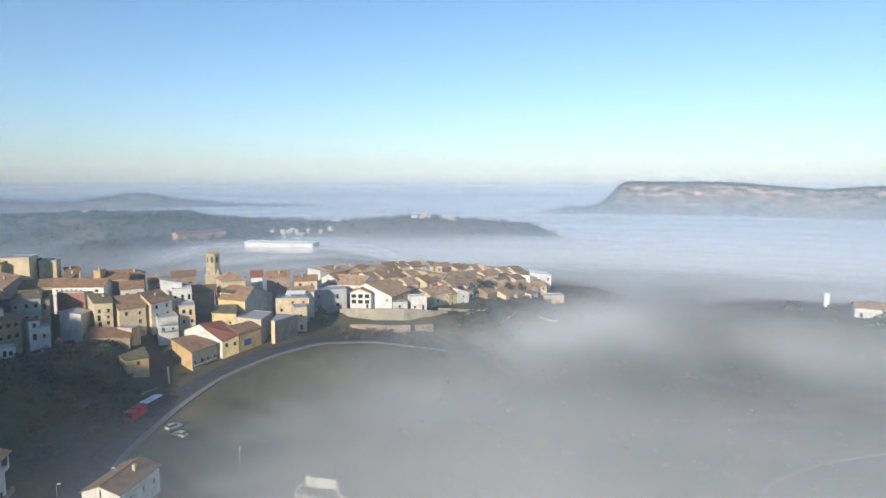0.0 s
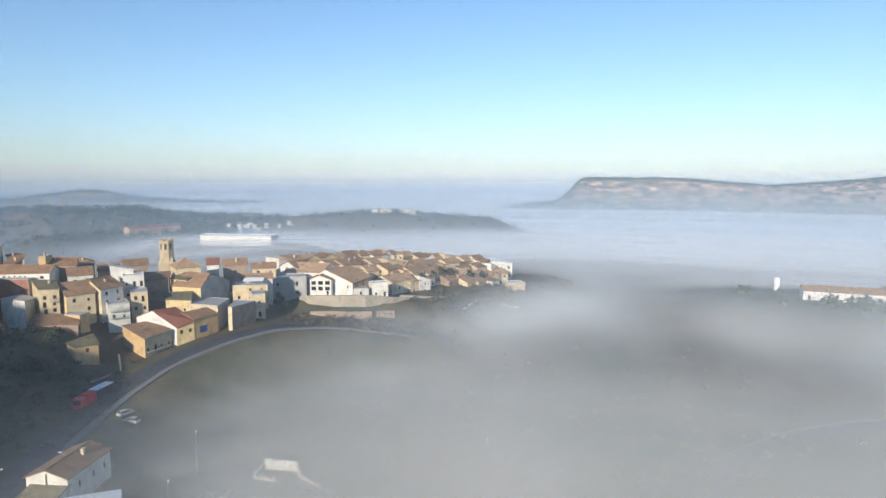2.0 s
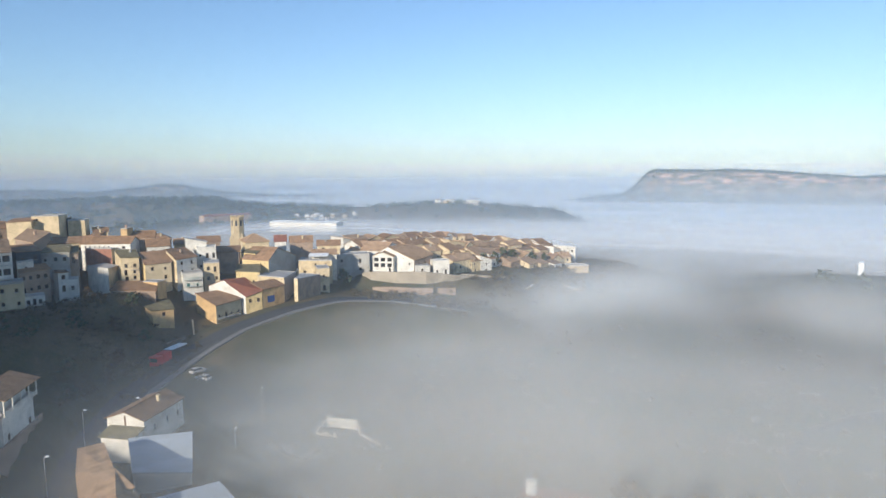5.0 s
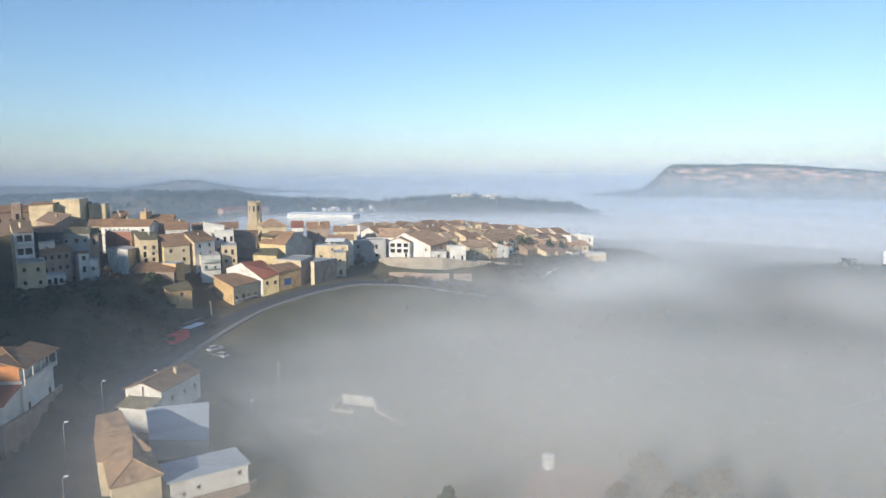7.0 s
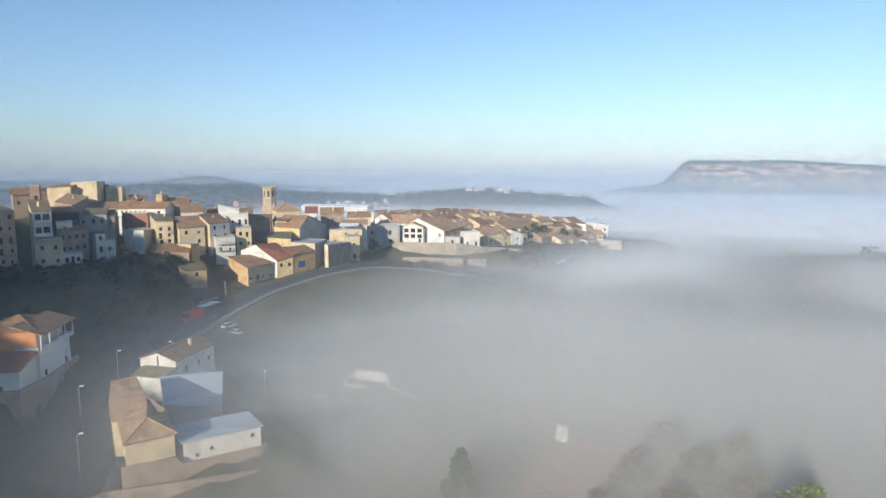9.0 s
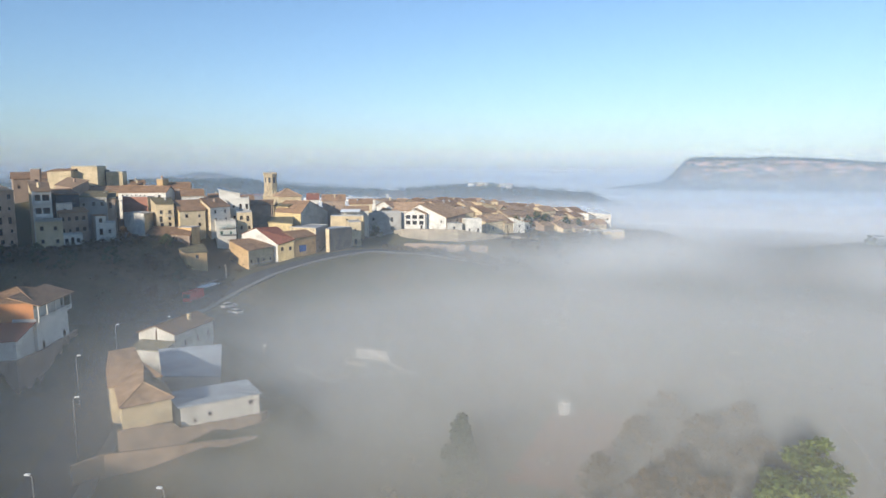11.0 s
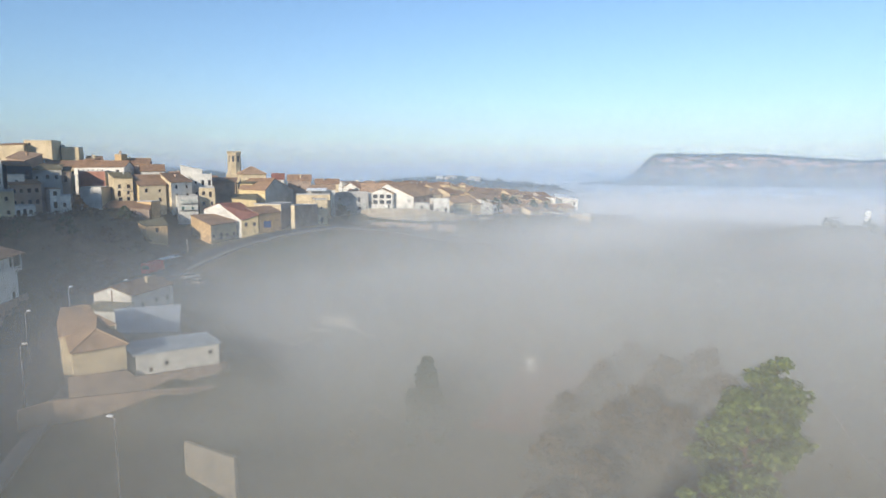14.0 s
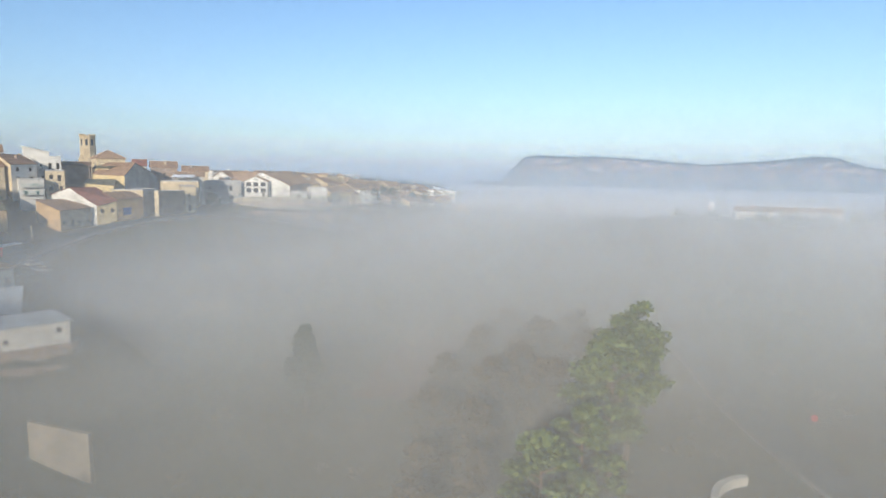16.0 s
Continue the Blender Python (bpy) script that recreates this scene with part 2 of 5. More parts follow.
FAR_RIDGE = [(-420, 850, 4), (-150, 870, 2), (-30, 850, 9), (90, 870, 0)]
WEST_WOOD = [(-900, 700, 4), (-640, 760, 9), (-440, 820, 14), (-350, 850, 13), (-310, 860, 4)]
WEST_HILL = [(-1500, 1200, 10), (-1300, 1400, 14), (-1150, 1560, 6), (-1010, 1690, -2), (-930, 1765, 12), (-880, 1790, 19), (-830, 1815, 14), (-750, 1850, -3), (-620, 1880, -12), (-450, 1950, -18)]


def ridge(x, y, line, inner, outer, base):
    d, z, _ = along(x, y, line)
    return base + (z - base) * (1 - smooth(inner, outer, d))


def height(x, y):
    r = math.hypot(x, y)
    base = -12.5 - 28 * smooth(380, 900, r)
    bump = max(ridge(x, y, VILLAGE, 9, 54, base), ridge(x, y, SHADE_HILL, 8, 95, base), ridge(x, y, TERRACE, 5, 34, base),
               ridge(x, y, [(-170, 70, 4), (-105, 104, 1)], 8, 40, base), ridge(x, y, [(185, 285, -4), (330, 240, -2)], 22, 80, base),
               ridge(x, y, [(-52, 100, -3.4), (-46.5, 80, -2.7)], 7, 15, base), ridge(x, y, [(-42, 84, -4.8), (-36, 89, -5.2)], 6, 14, base), ridge(x, y, [(-56, 108, -4.6), (-66, 118, -5.0)], 9, 20, base),
               ridge(x, y, [(-38, 256, 5.5), (-18, 256, 5.5), (-6, 262, 4.0), (10, 270, 1.5)], 5, 28, base))
    z = bump + 1.4 * noise.noise((x * 0.012, y * 0.012, 1.7)) + 0.35 * noise.noise((x * 0.06, y * 0.06, 4.1))
    d, s, side = along(x, y, STREET)
    k = 1 - smooth(6.5, 30, d)
    z = z * (1 - k) + (s - 0.25) * k
    if -110 < x < -70 and 70 < y < 135:
        z = max(z, ridge(x, y, [(-102, 88, -1.5), (-90, 94, -1.8), (-91, 118, -2.0)], 7.5, 12.5, -12.5))
    if y > 380:
        wob = noise.noise((x * 0.006, y * 0.006, 0.3))
        rough = noise.noise((x * 0.025, y * 0.025, 5.3))
        md, mz, _ = along(x, y, MESA)
        edge = md + 40 * noise.noise((x * 0.011, y * 0.011, 7.0)) + 16 * noise.noise((x * 0.05, y * 0.05, 3.0))
        foot = base + 26 * (1 - smooth(60, 230, edge))
        far_bump = max(ridge(x, y, FAR_RIDGE, 12, 150, base), ridge(x, y, [(-330, 650, -7), (-240, 725, -6)], 30, 110, base),
                       ridge(x, y, [(-172, 546, -3.0), (-112, 532, -3.0)], 20, 110, base), ridge(x, y, WEST_WOOD, 30, 130, base), ridge(x, y, WEST_HILL, 20, 190, base),
                       foot + (mz - foot) * (1 - smooth(40, 130, edge)))
        z = max(z, far_bump + 3 * wob + 1.4 * rough)
    return z


def build_ground():
    angles, a = [], -180.0
    while a < 180:
        angles.append(a)
        a += 0.6 if -62 <= a < 62 else 4.0
    radii, r = [0.0], 14.0
    while r < 4700:
        radii.append(r)
        r += max(2.2, r * 0.022)
    verts, faces = [], []
    for rr in radii:
        for a in angles:
            x, y = rr * math.sin(radians(a)), rr * math.cos(radians(a))
            verts.append((x, y, height(x, y)))
    n = len(angles)
    for i in range(len(radii) - 1):
        for j in range(n):
            k = (j + 1) % n
            faces.append((i * n + j, (i + 1) * n + j, (i + 1) * n + k, i * n + k)[::-1])
    me = mesh_of("ground", verts, faces, MAT["ground"], smooth=True)
    tagged(new("ground", me), "winter valley floor of fields, scrub and low hills", "ground", kind="structure")


build_ground()


def ribbon(name, line, left, right, lift, material, label, category, step=3.0, edge=0.0, kind="structure", follow=None):
    """A strip laid along a line; edge > 0 gives it upright sides."""
    pts = []
    for (ax, ay, az), (bx, by, bz) in zip(line, line[1:]):
        n = max(1, int(math.hypot(bx - ax, by - ay) / step))
        pts += [(ax + (bx - ax) * k / n, ay + (by - ay) * k / n, az + (bz - az) * k / n) for k in range(n)]
    pts.append(line[-1])
    for _ in range(4):
        pts = [pts[0]] + [tuple((p[c] + 2 * q[c] + s[c]) / 4 for c in range(3)) for p, q, s in zip(pts, pts[1:], pts[2:])] + [pts[-1]]
    bag = Bag()
    rows = []
    for i, p in enumerate(pts):
        a, b = pts[max(0, i - 1)], pts[min(len(pts) - 1, i + 1)]
        d = Vector((b[0] - a[0], b[1] - a[1], 0)).normalized()
        side = Vector((d.y, -d.x, 0))
        row = []
        for off in (left, right):
            q = Vector((p[0], p[1], 0)) + side * off
            q.z = (p[2] if follow is None else follow(q.x, q.y)) + lift
            row.append(q)
        rows.append(row)
    for (a, b), (c, d) in zip(rows, rows[1:]):
        bag.face([a, b, d, c])
        if edge:
            low = Vector((0, 0, -edge))
            bag.face([a, c, c + low, a + low])
            bag.face([b + low, d + low, d, b])
    return shape_thing(name, bag, material, Matrix(), label, category, kind=kind)


ribbon("road", STREET, -3.6, 3.6, 0.06, MAT["asphalt"], "grey asphalt street that climbs to the village", "road")
ribbon("pavement", STREET, 3.6, 5.4, 0.2, MAT["kerb"], "pale concrete pavement with kerb along the street", "pavement", edge=0.5)

# ---- houses ----
window_cache = {}


def window_meshes(w, h, style):
    key = (round(w, 2), round(h, 2), style)
    if key not in window_cache:
        f = Bag()
        b = 0.07
        f.box(-w / 2, 0.12, 0, -w / 2 + b, 0.18, h).box(w / 2 - b, 0.12, 0, w / 2, 0.18, h)
        f.box(-w / 2 + b, 0.12, h - b, w / 2 - b, 0.18, h).box(-w / 2 + b, 0.12, 0, w / 2 - b, 0.18, b)
        if w > 0.7:
            f.box(-0.03, 0.125, b, 0.03, 0.178, h - b)
        p = Bag().box(-w / 2 + b, 0.15, b, w / 2 - b, 0.165, h - b)
        s = Bag().box(-w / 2 - 0.1, -0.09, -0.09, w / 2 + 0.1, 0.12, -0.004)
        window_cache[key] = (f.mesh("window_frame", MAT[{"wood": "wood", "green": "green"}.get(style, "frame")]), p.mesh("pane", MAT["glass"]), s.mesh("window_sill", MAT["slab"]))
    return window_cache[key]


def add_window(house, m, w, h, style):
    f, p, s = window_meshes(w, h, style)
    o = part("window", f, None, house)
    o.matrix_local = m
    part("pane", p, None, o)
    if h < 1.9:
        part("window_sill", s, None, o)


def wall_face(bag, m, length, height_, foot, holes, peak=0.0, depth=0.2):
    """One outside wall from foot to height_, with real openings."""
    us = sorted({-length / 2, length / 2, *[c for u, v, w, h in holes for c in (u - w / 2, u + w / 2)]})
    vs = sorted({foot, height_, *[c for u, v, w, h in holes for c in (v, v + h)]})
    for u0, u1 in zip(us, us[1:]):
        for v0, v1 in zip(vs, vs[1:]):
            cu, cv = (u0 + u1) / 2, (v0 + v1) / 2
            if any(abs(cu - u) < w / 2 and v < cv < v + h for u, v, w, h in holes):
                continue
            bag.face([m @ Vector(p) for p in ((u0, 0, v0), (u1, 0, v0), (u1, 0, v1), (u0, 0, v1))])
    for u, v, w, h in holes:
        a, b = u - w / 2, u + w / 2
        for q in (((a, 0, v), (b, 0, v), (b, depth, v), (a, depth, v)), ((a, depth, v + h), (b, depth, v + h), (b, 0, v + h), (a, 0, v + h)),
                  ((a, 0, v), (a, depth, v), (a, depth, v + h), (a, 0, v + h)), ((b, depth, v), (b, 0, v), (b, 0, v + h), (b, depth, v + h)),
                  ((a, depth, v), (b, depth, v), (b, depth, v + h), (a, depth, v + h))):
            bag.face([m @ Vector(p) for p in q])
    if peak:
        bag.face([m @ Vector(p) for p in ((-length / 2, 0, height_), (length / 2, 0, height_), (0, 0, height_ + peak))])


def slope(bag, quad, thick):
    """A roof slope, first edge along the eaves, with thickness below it."""
    q = [Vector(p) for p in quad]
    e = (q[1] - q[0]).normalized()
    n = (q[1] - q[0]).cross(q[-1] - q[0]).normalized()
    up = n.cross(e)
    bag.face(q, [((p - q[0]).dot(e), (p - q[0]).dot(up)) for p in q])
    low = [p - Vector((0, 0, thick)) for p in q]
    bag.face(low[::-1])
    for i in range(len(q)):
        j = (i + 1) % len(q)
        bag.face([low[i], low[j], q[j], q[i]])


def roof_bag(kind, w, d, h, rise, over=0.4, thick=0.16):
    bag = Bag()
    W, D = w / 2 + over, d / 2 + over
    k = rise / (d / 2) if kind in ("x", "hip") else rise / (w / 2)
    t = h + thick
    if kind == "x":
        e = t - k * over
        slope(bag, [(-W, -D, e), (W, -D, e), (W, 0, t + rise), (-W, 0, t + rise)], thick)
        slope(bag, [(W, D, e), (-W, D, e), (-W, 0, t + rise), (W, 0, t + rise)], thick)
        bag.tube((-W, 0, t + rise), (W, 0, t + rise), 0.14, n=6)
    elif kind == "y":
        e = t - k * over
        slope(bag, [(W, -D, e), (W, D, e), (0, D, t + rise), (0, -D, t + rise)], thick)
        slope(bag, [(-W, D, e), (-W, -D, e), (0, -D, t + rise), (0, D, t + rise)], thick)
        bag.tube((0, -D, t + rise), (0, D, t + rise), 0.14, n=6)
    elif kind == "hip":
        e = t - k * over
        g = max(0.0, w / 2 - d / 2)
        a, b = Vector((-g, 0, t + rise)), Vector((g + 0.001, 0, t + rise))
        slope(bag, [(-W, -D, e), (W, -D, e), b, a], thick)
        slope(bag, [(W, D, e), (-W, D, e), a, b], thick)
        slope(bag, [(W, -D, e), (W, D, e), b], thick)
        slope(bag, [(-W, D, e), (-W, -D, e), a], thick)
        for p in ((-W, -D, e), (-W, D, e)):
            bag.tube(p, a, 0.13, n=6)
        for p in ((W, -D, e), (W, D, e)):
            bag.tube(p, b, 0.13, n=6)
    elif kind == "hip_y":
        k = rise / (w / 2)
        e = t - k * over
        a, b = Vector((0, -d / 2 + w / 2, t + rise)), Vector((0, D, t + rise))
        slope(bag, [(-W, -D, e), (W, -D, e), a], thick)
        slope(bag, [(W, -D, e), (W, D, e), b, a], thick)
        slope(bag, [(-W, D, e), (-W, -D, e), a, b], thick)
        bag.tube(a, b, 0.13, n=6)
        for p in ((-W, -D, e), (W, -D, e)):
            bag.tube(p, a, 0.13, n=6)
    elif kind in ("front", "rear", "toleft", "toright"):
        z = {"front": (0, 0, rise, rise), "rear": (rise, rise, 0, 0), "toleft": (0, rise, rise, 0), "toright": (rise, 0, 0, rise)}[kind]
        c = [(-W, -D, t + z[0]), (W, -D, t + z[1]), (W, D, t + z[2]), (-W, D, t + z[3])]
        turn = {"front": 0, "toright": 1, "rear": 2, "toleft": 3}[kind]
        slope(bag, c[turn:] + c[:turn], thick)
    return bag


FACES = {"front": 0, "right": 90, "back": 180, "left": -90}


def house(x, y, z, w, d, h, yaw, roof="x", wall="cream", tile="tile", front=2, right=0, left=0, floors=0, rise=None, foot=4.0, label="", parapet=0.5,
          chimney=1, style="wood", wins=None, name="house", category="house", group="houses of the village", side_wall=None, left_wall=None,
          front_wall=None):
    """A house with its walls, roof, windows, door and chimney. x, y, z: the middle of its base; h: eaves height."""
    rng = random.Random(int(abs(x * 31 + y * 17 + z * 7)))
    ob = thing(name, pose(x, y, z, 0, 0, yaw), label or "old village house with plastered walls and tiled roof", category, group)
    floors = floors or max(1, int(h / 2.9))
    rise = rise if rise is not None else (d if roof in ("x", "hip") else w) * 0.15
    if roof in ("front", "rear", "toleft", "toright"):
        rise = rise if rise is not None else 1.2
    bags = {}
    for face, turn in FACES.items():
        n = {"front": front, "right": right, "left": left, "back": 0}[face]
        length = w if face in ("front", "back") else d
        off = d / 2 if face in ("front", "back") else w / 2
        m = pose(0, 0, 0, 0, 0, turn) @ pose(0, -off, 0)
        holes = []
        if wins and face in wins:
            holes = list(wins[face])
        else:
            for f in range(floors):
                for c in range(n):
                    if rng.random() < 0.07 and n > 1:
                        continue
                    ww, wh = rng.choice([(1.0, 1.3), (0.9, 1.2), (1.0, 2.0) if f else (1.1, 2.1), (0.8, 1.0), (1.2, 1.3)])
                    u = (c + 0.5) / n * length - length / 2 + rng.uniform(-0.25, 0.25)
                    v = f * h / floors + (0.05 if wh > 1.8 and f == 0 else 0.35 if wh > 1.8 else 1.0)
                    if v + wh < h - 0.15 and abs(u) + ww / 2 < length / 2 - 0.2:
                        holes.append((u, v, ww, wh))
        key = {"front": front_wall, "left": left_wall, "right": side_wall, "back": side_wall}[face] or wall
        bag = bags.setdefault(key, Bag())
        peak = rise if (roof == "x" and face in ("left", "right")) or (roof == "y" and face in ("front", "back")) or (roof == "hip_y" and face == "back") else 0.0
        top = h
        wall_face(bag, m, length, top, -foot, holes, peak)
        for u, v, ww, wh in holes:
            add_window(ob, m @ pose(u, 0, v), ww, wh, style)
        if roof in ("front", "rear", "toleft", "toright"):
            full = {"front": "back", "rear": "front", "toleft": "right", "toright": "left"}[roof]
            if face == full:
                bag.face([m @ Vector(p) for p in ((-length / 2, 0, h), (length / 2, 0, h), (length / 2, 0, h + rise), (-length / 2, 0, h + rise))])
            elif {face, full} not in ({"front", "back"}, {"left", "right"}):
                order = ["front", "right", "back", "left"]
                hi = 1 if order[(order.index(face) + 1) % 4] == full else -1
                bag.face([m @ Vector(p) for p in ((-length / 2, 0, h), (length / 2, 0, h), (hi * length / 2, 0, h + rise))])
    for key, bag in bags.items():
        part("wall", bag, MAT[key], ob)
    if roof == "flat":
        r = Bag().box(-w / 2, -d / 2, h - 0.05, w / 2, d / 2, h + 0.12)
        for a in ((-w / 2, -d / 2, w / 2, -d / 2 + 0.2), (-w / 2, d / 2 - 0.2, w / 2, d / 2), (-w / 2, -d / 2 + 0.2, -w / 2 + 0.2, d / 2 - 0.2), (w / 2 - 0.2, -d / 2 + 0.2, w / 2, d / 2 - 0.2)):
            r.box(a[0], a[1], h + 0.12, a[2], a[3], h + 0.12 + parapet)
        part("roof", r, MAT[tile if tile in ("slab", "white", "sheet") else "slab"], ob)
    else:
        part("roof", roof_bag(roof, w, d, h, rise), MAT[tile], ob)
    for _ in range(chimney):
        cx, cy = rng.uniform(-0.3, 0.3) * w, rng.uniform(-0.25, 0.25) * d
        zc = h + (rise if rise else 0) * 0.5
        c = Bag().box(cx - 0.3, cy - 0.3, zc - 0.6, cx + 0.3, cy + 0.3, zc + 1.4)
        c.box(cx - 0.4, cy - 0.4, zc + 1.4, cx + 0.4, cy + 0.4, zc + 1.5)
        part("chimney", c, MAT[rng.choice(["brick", "cream", "grey"])], ob)
    return ob


COLOUR = dict(dark="dark", oldstone="stone", cream="cream", white="white", yellow="yellow", orange="orange", ochre="ochre", red="red-brown", grey="grey", stone="sandstone", brown="brown", brick="brick")
ROOFS = dict(tile="brown clay tiled", tile_pale="pale clay tiled", tile_red="red tiled", tile_moss="mossy tiled")


def row_house(a, b, depth, z0, z1, roof="x", wall="cream", tile="tile", front=2, label="", foot=7.0, **more):
    """A house by the two ends of its front wall, seen from the front, and its visible foot and eaves."""
    (ax, ay), (bx, by) = a, b
    w = math.hypot(bx - ax, by - ay)
    yaw = math.degrees(math.atan2(by - ay, bx - ax))
    n = Vector((-(by - ay), bx - ax)) / w
    x, y = (ax + bx) / 2 + n.x * depth / 2, (ay + by) / 2 + n.y * depth / 2
    label = label or f"{COLOUR[wall]} plastered village house with {ROOFS.get(tile, 'flat')} roof"
    return house(x, y, z0, w, depth, z1 - z0, yaw, roof, wall, tile, front, label=label, foot=foot, **more)


def quad_house(fl, fr, br, bl, z0, eaves, roof="lean", ridge=None, wall="cream", tile="tile", walls=None, front=0, left=0, right=0, floors=0, wins=None,
               style="wood", label="", chimney=0, foot=6.0, parapet=0.3, name="house", category="house", group="houses of the village", balconies=(), garage=False, bands=0):
    """A house on four ground corners (front left, front right, back right, back left) with its own eaves height over each.
    roof: lean (one slope through the eaves), flat, across (ridge from the left wall to the right one), deep (ridge from front to back)."""
    walls = walls or {}
    c = [Vector((*p, 0)) for p in (fl, fr, br, bl)]
    mid = sum(c, Vector()) / 4
    mid.z = z0
    rng = random.Random(int(abs(mid.x * 31 + mid.y * 17 + z0 * 7)))
    label = label or f"{COLOUR[wall]} plastered village house with {ROOFS.get(tile, 'flat')} roof"
    ob = thing(name, Matrix.Translation(mid), label, category, group)
    e = [z - z0 for z in (eaves if isinstance(eaves, (tuple, list)) else [eaves] * 4)]
    c = [Vector((p.x - mid.x, p.y - mid.y, 0)) for p in c]
    tops = [Vector((*r[:2], r[2])) - mid for r in ridge] if ridge else []
    over = {"across": {"left": 0, "right": 1}, "deep": {"front": 0, "back": 1}}.get(roof, {})
    floors = floors or max(1, int(min(e) / 2.8))
    bags, faces = {}, {}
    for i, face in enumerate(("front", "right", "back", "left")):
        p, q, ep, eq = c[i], c[(i + 1) % 4], e[i], e[(i + 1) % 4]
        length = (q - p).length
        m = Matrix.Translation((p + q) / 2) @ pose(0, 0, 0, 0, 0, math.degrees(math.atan2(q.y - p.y, q.x - p.x)))
        faces[face] = (m, length)
        low = min(ep, eq)
        n = {"front": front, "left": left, "right": right, "back": 0}[face]
        holes = list(wins[face]) if wins and face in wins else []
        if not holes:
            for f in range(floors):
                for k in range(n):
                    if n > 1 and rng.random() < 0.08:
                        continue
                    ww, wh = rng.choice([(0.9, 1.2), (0.8, 1.1), (0.9, 1.9) if f else (1.0, 2.0), (0.7, 0.9), (1.0, 1.3)])
                    u = (k + 0.5) / n * length - length / 2 + rng.uniform(-0.2, 0.2)
                    v = f * low / floors + (0.05 if wh > 1.8 and f == 0 else 0.3 if wh > 1.8 else 0.95)
                    if v + wh < low - 0.15 and abs(u) + ww / 2 < length / 2 - 0.15:
                        holes.append((u, v, ww, wh))
        if bands and face == "front":
            holes = [(u * length * 0.23, (f + 0.15) * low / bands, length * 0.38, low / bands * 0.66) for f in range(bands) for u in (-1, 1)]
        if garage and face == "front":
            holes = [h for h in holes if h[1] > 2.5] + [(-length * 0.12, 0.05, 3.2, 2.3)]
        bag = bags.setdefault(walls.get(face, wall), Bag())
        wall_face(bag, m, length, low, -foot, holes)
        outline = [(-length / 2, low), (length / 2, low)]
        if eq > low + 0.01:
            outline.append((length / 2, eq))
        if face in over:
            t = tops[over[face]]
            outline.append(((m.inverted() @ t).x, t.z))
        if ep > low + 0.01:
            outline.append((-length / 2, ep))
        if len(outline) > 2:
            bag.face([m @ Vector((u, 0, v)) for u, v in outline])
        for u, v, ww, wh in holes:
            if garage and ww > 3:
                part("garage_door", Bag().box(u - ww / 2 + 0.02, 0.1, v + 0.02, u + ww / 2 - 0.02, 0.16, v + wh - 0.02, m), MAT["blue"], ob, "blue sheet metal door")
            else:
                add_window(ob, m @ pose(u, 0, v), ww, wh, style)
    for key, bag in bags.items():
        part("wall", bag, MAT[key], ob)
    r = Bag()
    thick = 0.16
    up = [p + Vector((0, 0, h + thick)) for p, h in zip(c, e)]
    hub = sum(up, Vector()) / 4

    def spread(p, drop):
        d = Vector((p.x - hub.x, p.y - hub.y, 0))
        q = p + d.normalized() * (0.45 if d.length > 0.1 else 0)
        q.z -= drop
        return q

    if roof == "flat":
        slope(r, up, 0.14)
        for face, (m, length) in faces.items():
            i = ("front", "right", "back", "left").index(face)
            base = min(e[i], e[(i + 1) % 4]) + thick
            r.box(-length / 2 + 0.012, 0.012, base - 0.1, length / 2 - 0.21, 0.2, base + parapet, m)
        part("roof", r, MAT[tile if tile in ("slab", "white", "sheet") else "slab"], ob)
    else:
        if roof == "lean":
            slope(r, [spread(p, 0.0) for p in up], thick)
        else:
            a, b = (spread(t + Vector((0, 0, thick)), 0.0) for t in tops)
            p = [spread(v, 0.14) for v in up]
            if roof == "across":
                slope(r, [p[0], p[1], b, a], thick)
                slope(r, [p[2], p[3], a, b], thick)
            else:
                slope(r, [p[1], p[2], b, a], thick)
                slope(r, [p[3], p[0], a, b], thick)
            r.tube(a, b, 0.13, n=6)
        part("roof", r, MAT[tile], ob)
    m, length = faces["front"]
    for f in range(bands):
        z = (f + 0.12) * min(e[:2]) / bands
        slab = part("balcony", Bag().box(-length / 2 + 0.2, -1.1, z - 0.15, length / 2 - 0.1, -0.003, z, m), MAT["slab"], ob)
        part("parapet", Bag().box(-length / 2 + 0.2, -1.1, z + 0.004, length / 2 - 0.1, -1.0, z + 0.9, m), MAT["white"], slab)
        for u in (-length / 2 + 0.3, length / 2 - 0.2):
            part("post", Bag().box(u - 0.08, -1.12, z + 0.91, u + 0.08, -0.96, z + min(e[:2]) / bands - 0.16, m), MAT["white"], slab)
    for v, u0, u1 in balconies:
        slab = part("balcony", Bag().box(u0, -0.9, v - 0.12, u1, -0.003, v, m), MAT["slab"], ob)
        rail = Bag().box(u0, -0.9, v + 0.92, u1, -0.85, v + 0.97, m)
        n = max(3, int((u1 - u0) / 0.25))
        for k in range(n + 1):
            u = u0 + 0.02 + (u1 - u0 - 0.04) * k / n
            rail.box(u - 0.015, -0.89, v, u + 0.015, -0.86, v + 0.92, m)
        part("railing", rail, MAT["green" if style == "green" else "iron"], slab)
    for _ in range(chimney):
        x, y = (c[0] + (c[2] - c[0]) * rng.uniform(0.35, 0.65)).xy
        zc = sum(e) / 4 + (0.8 if ridge else 0.2)
        k = Bag().box(x - 0.3, y - 0.3, zc - 0.8, x + 0.3, y + 0.3, zc + 1.0)
        k.box(x - 0.4, y - 0.4, zc + 1.0, x + 0.4, y + 0.4, zc + 1.1)
        part("chimney", k, MAT[rng.choice(["brick", "cream", "grey"])], ob)
    return ob


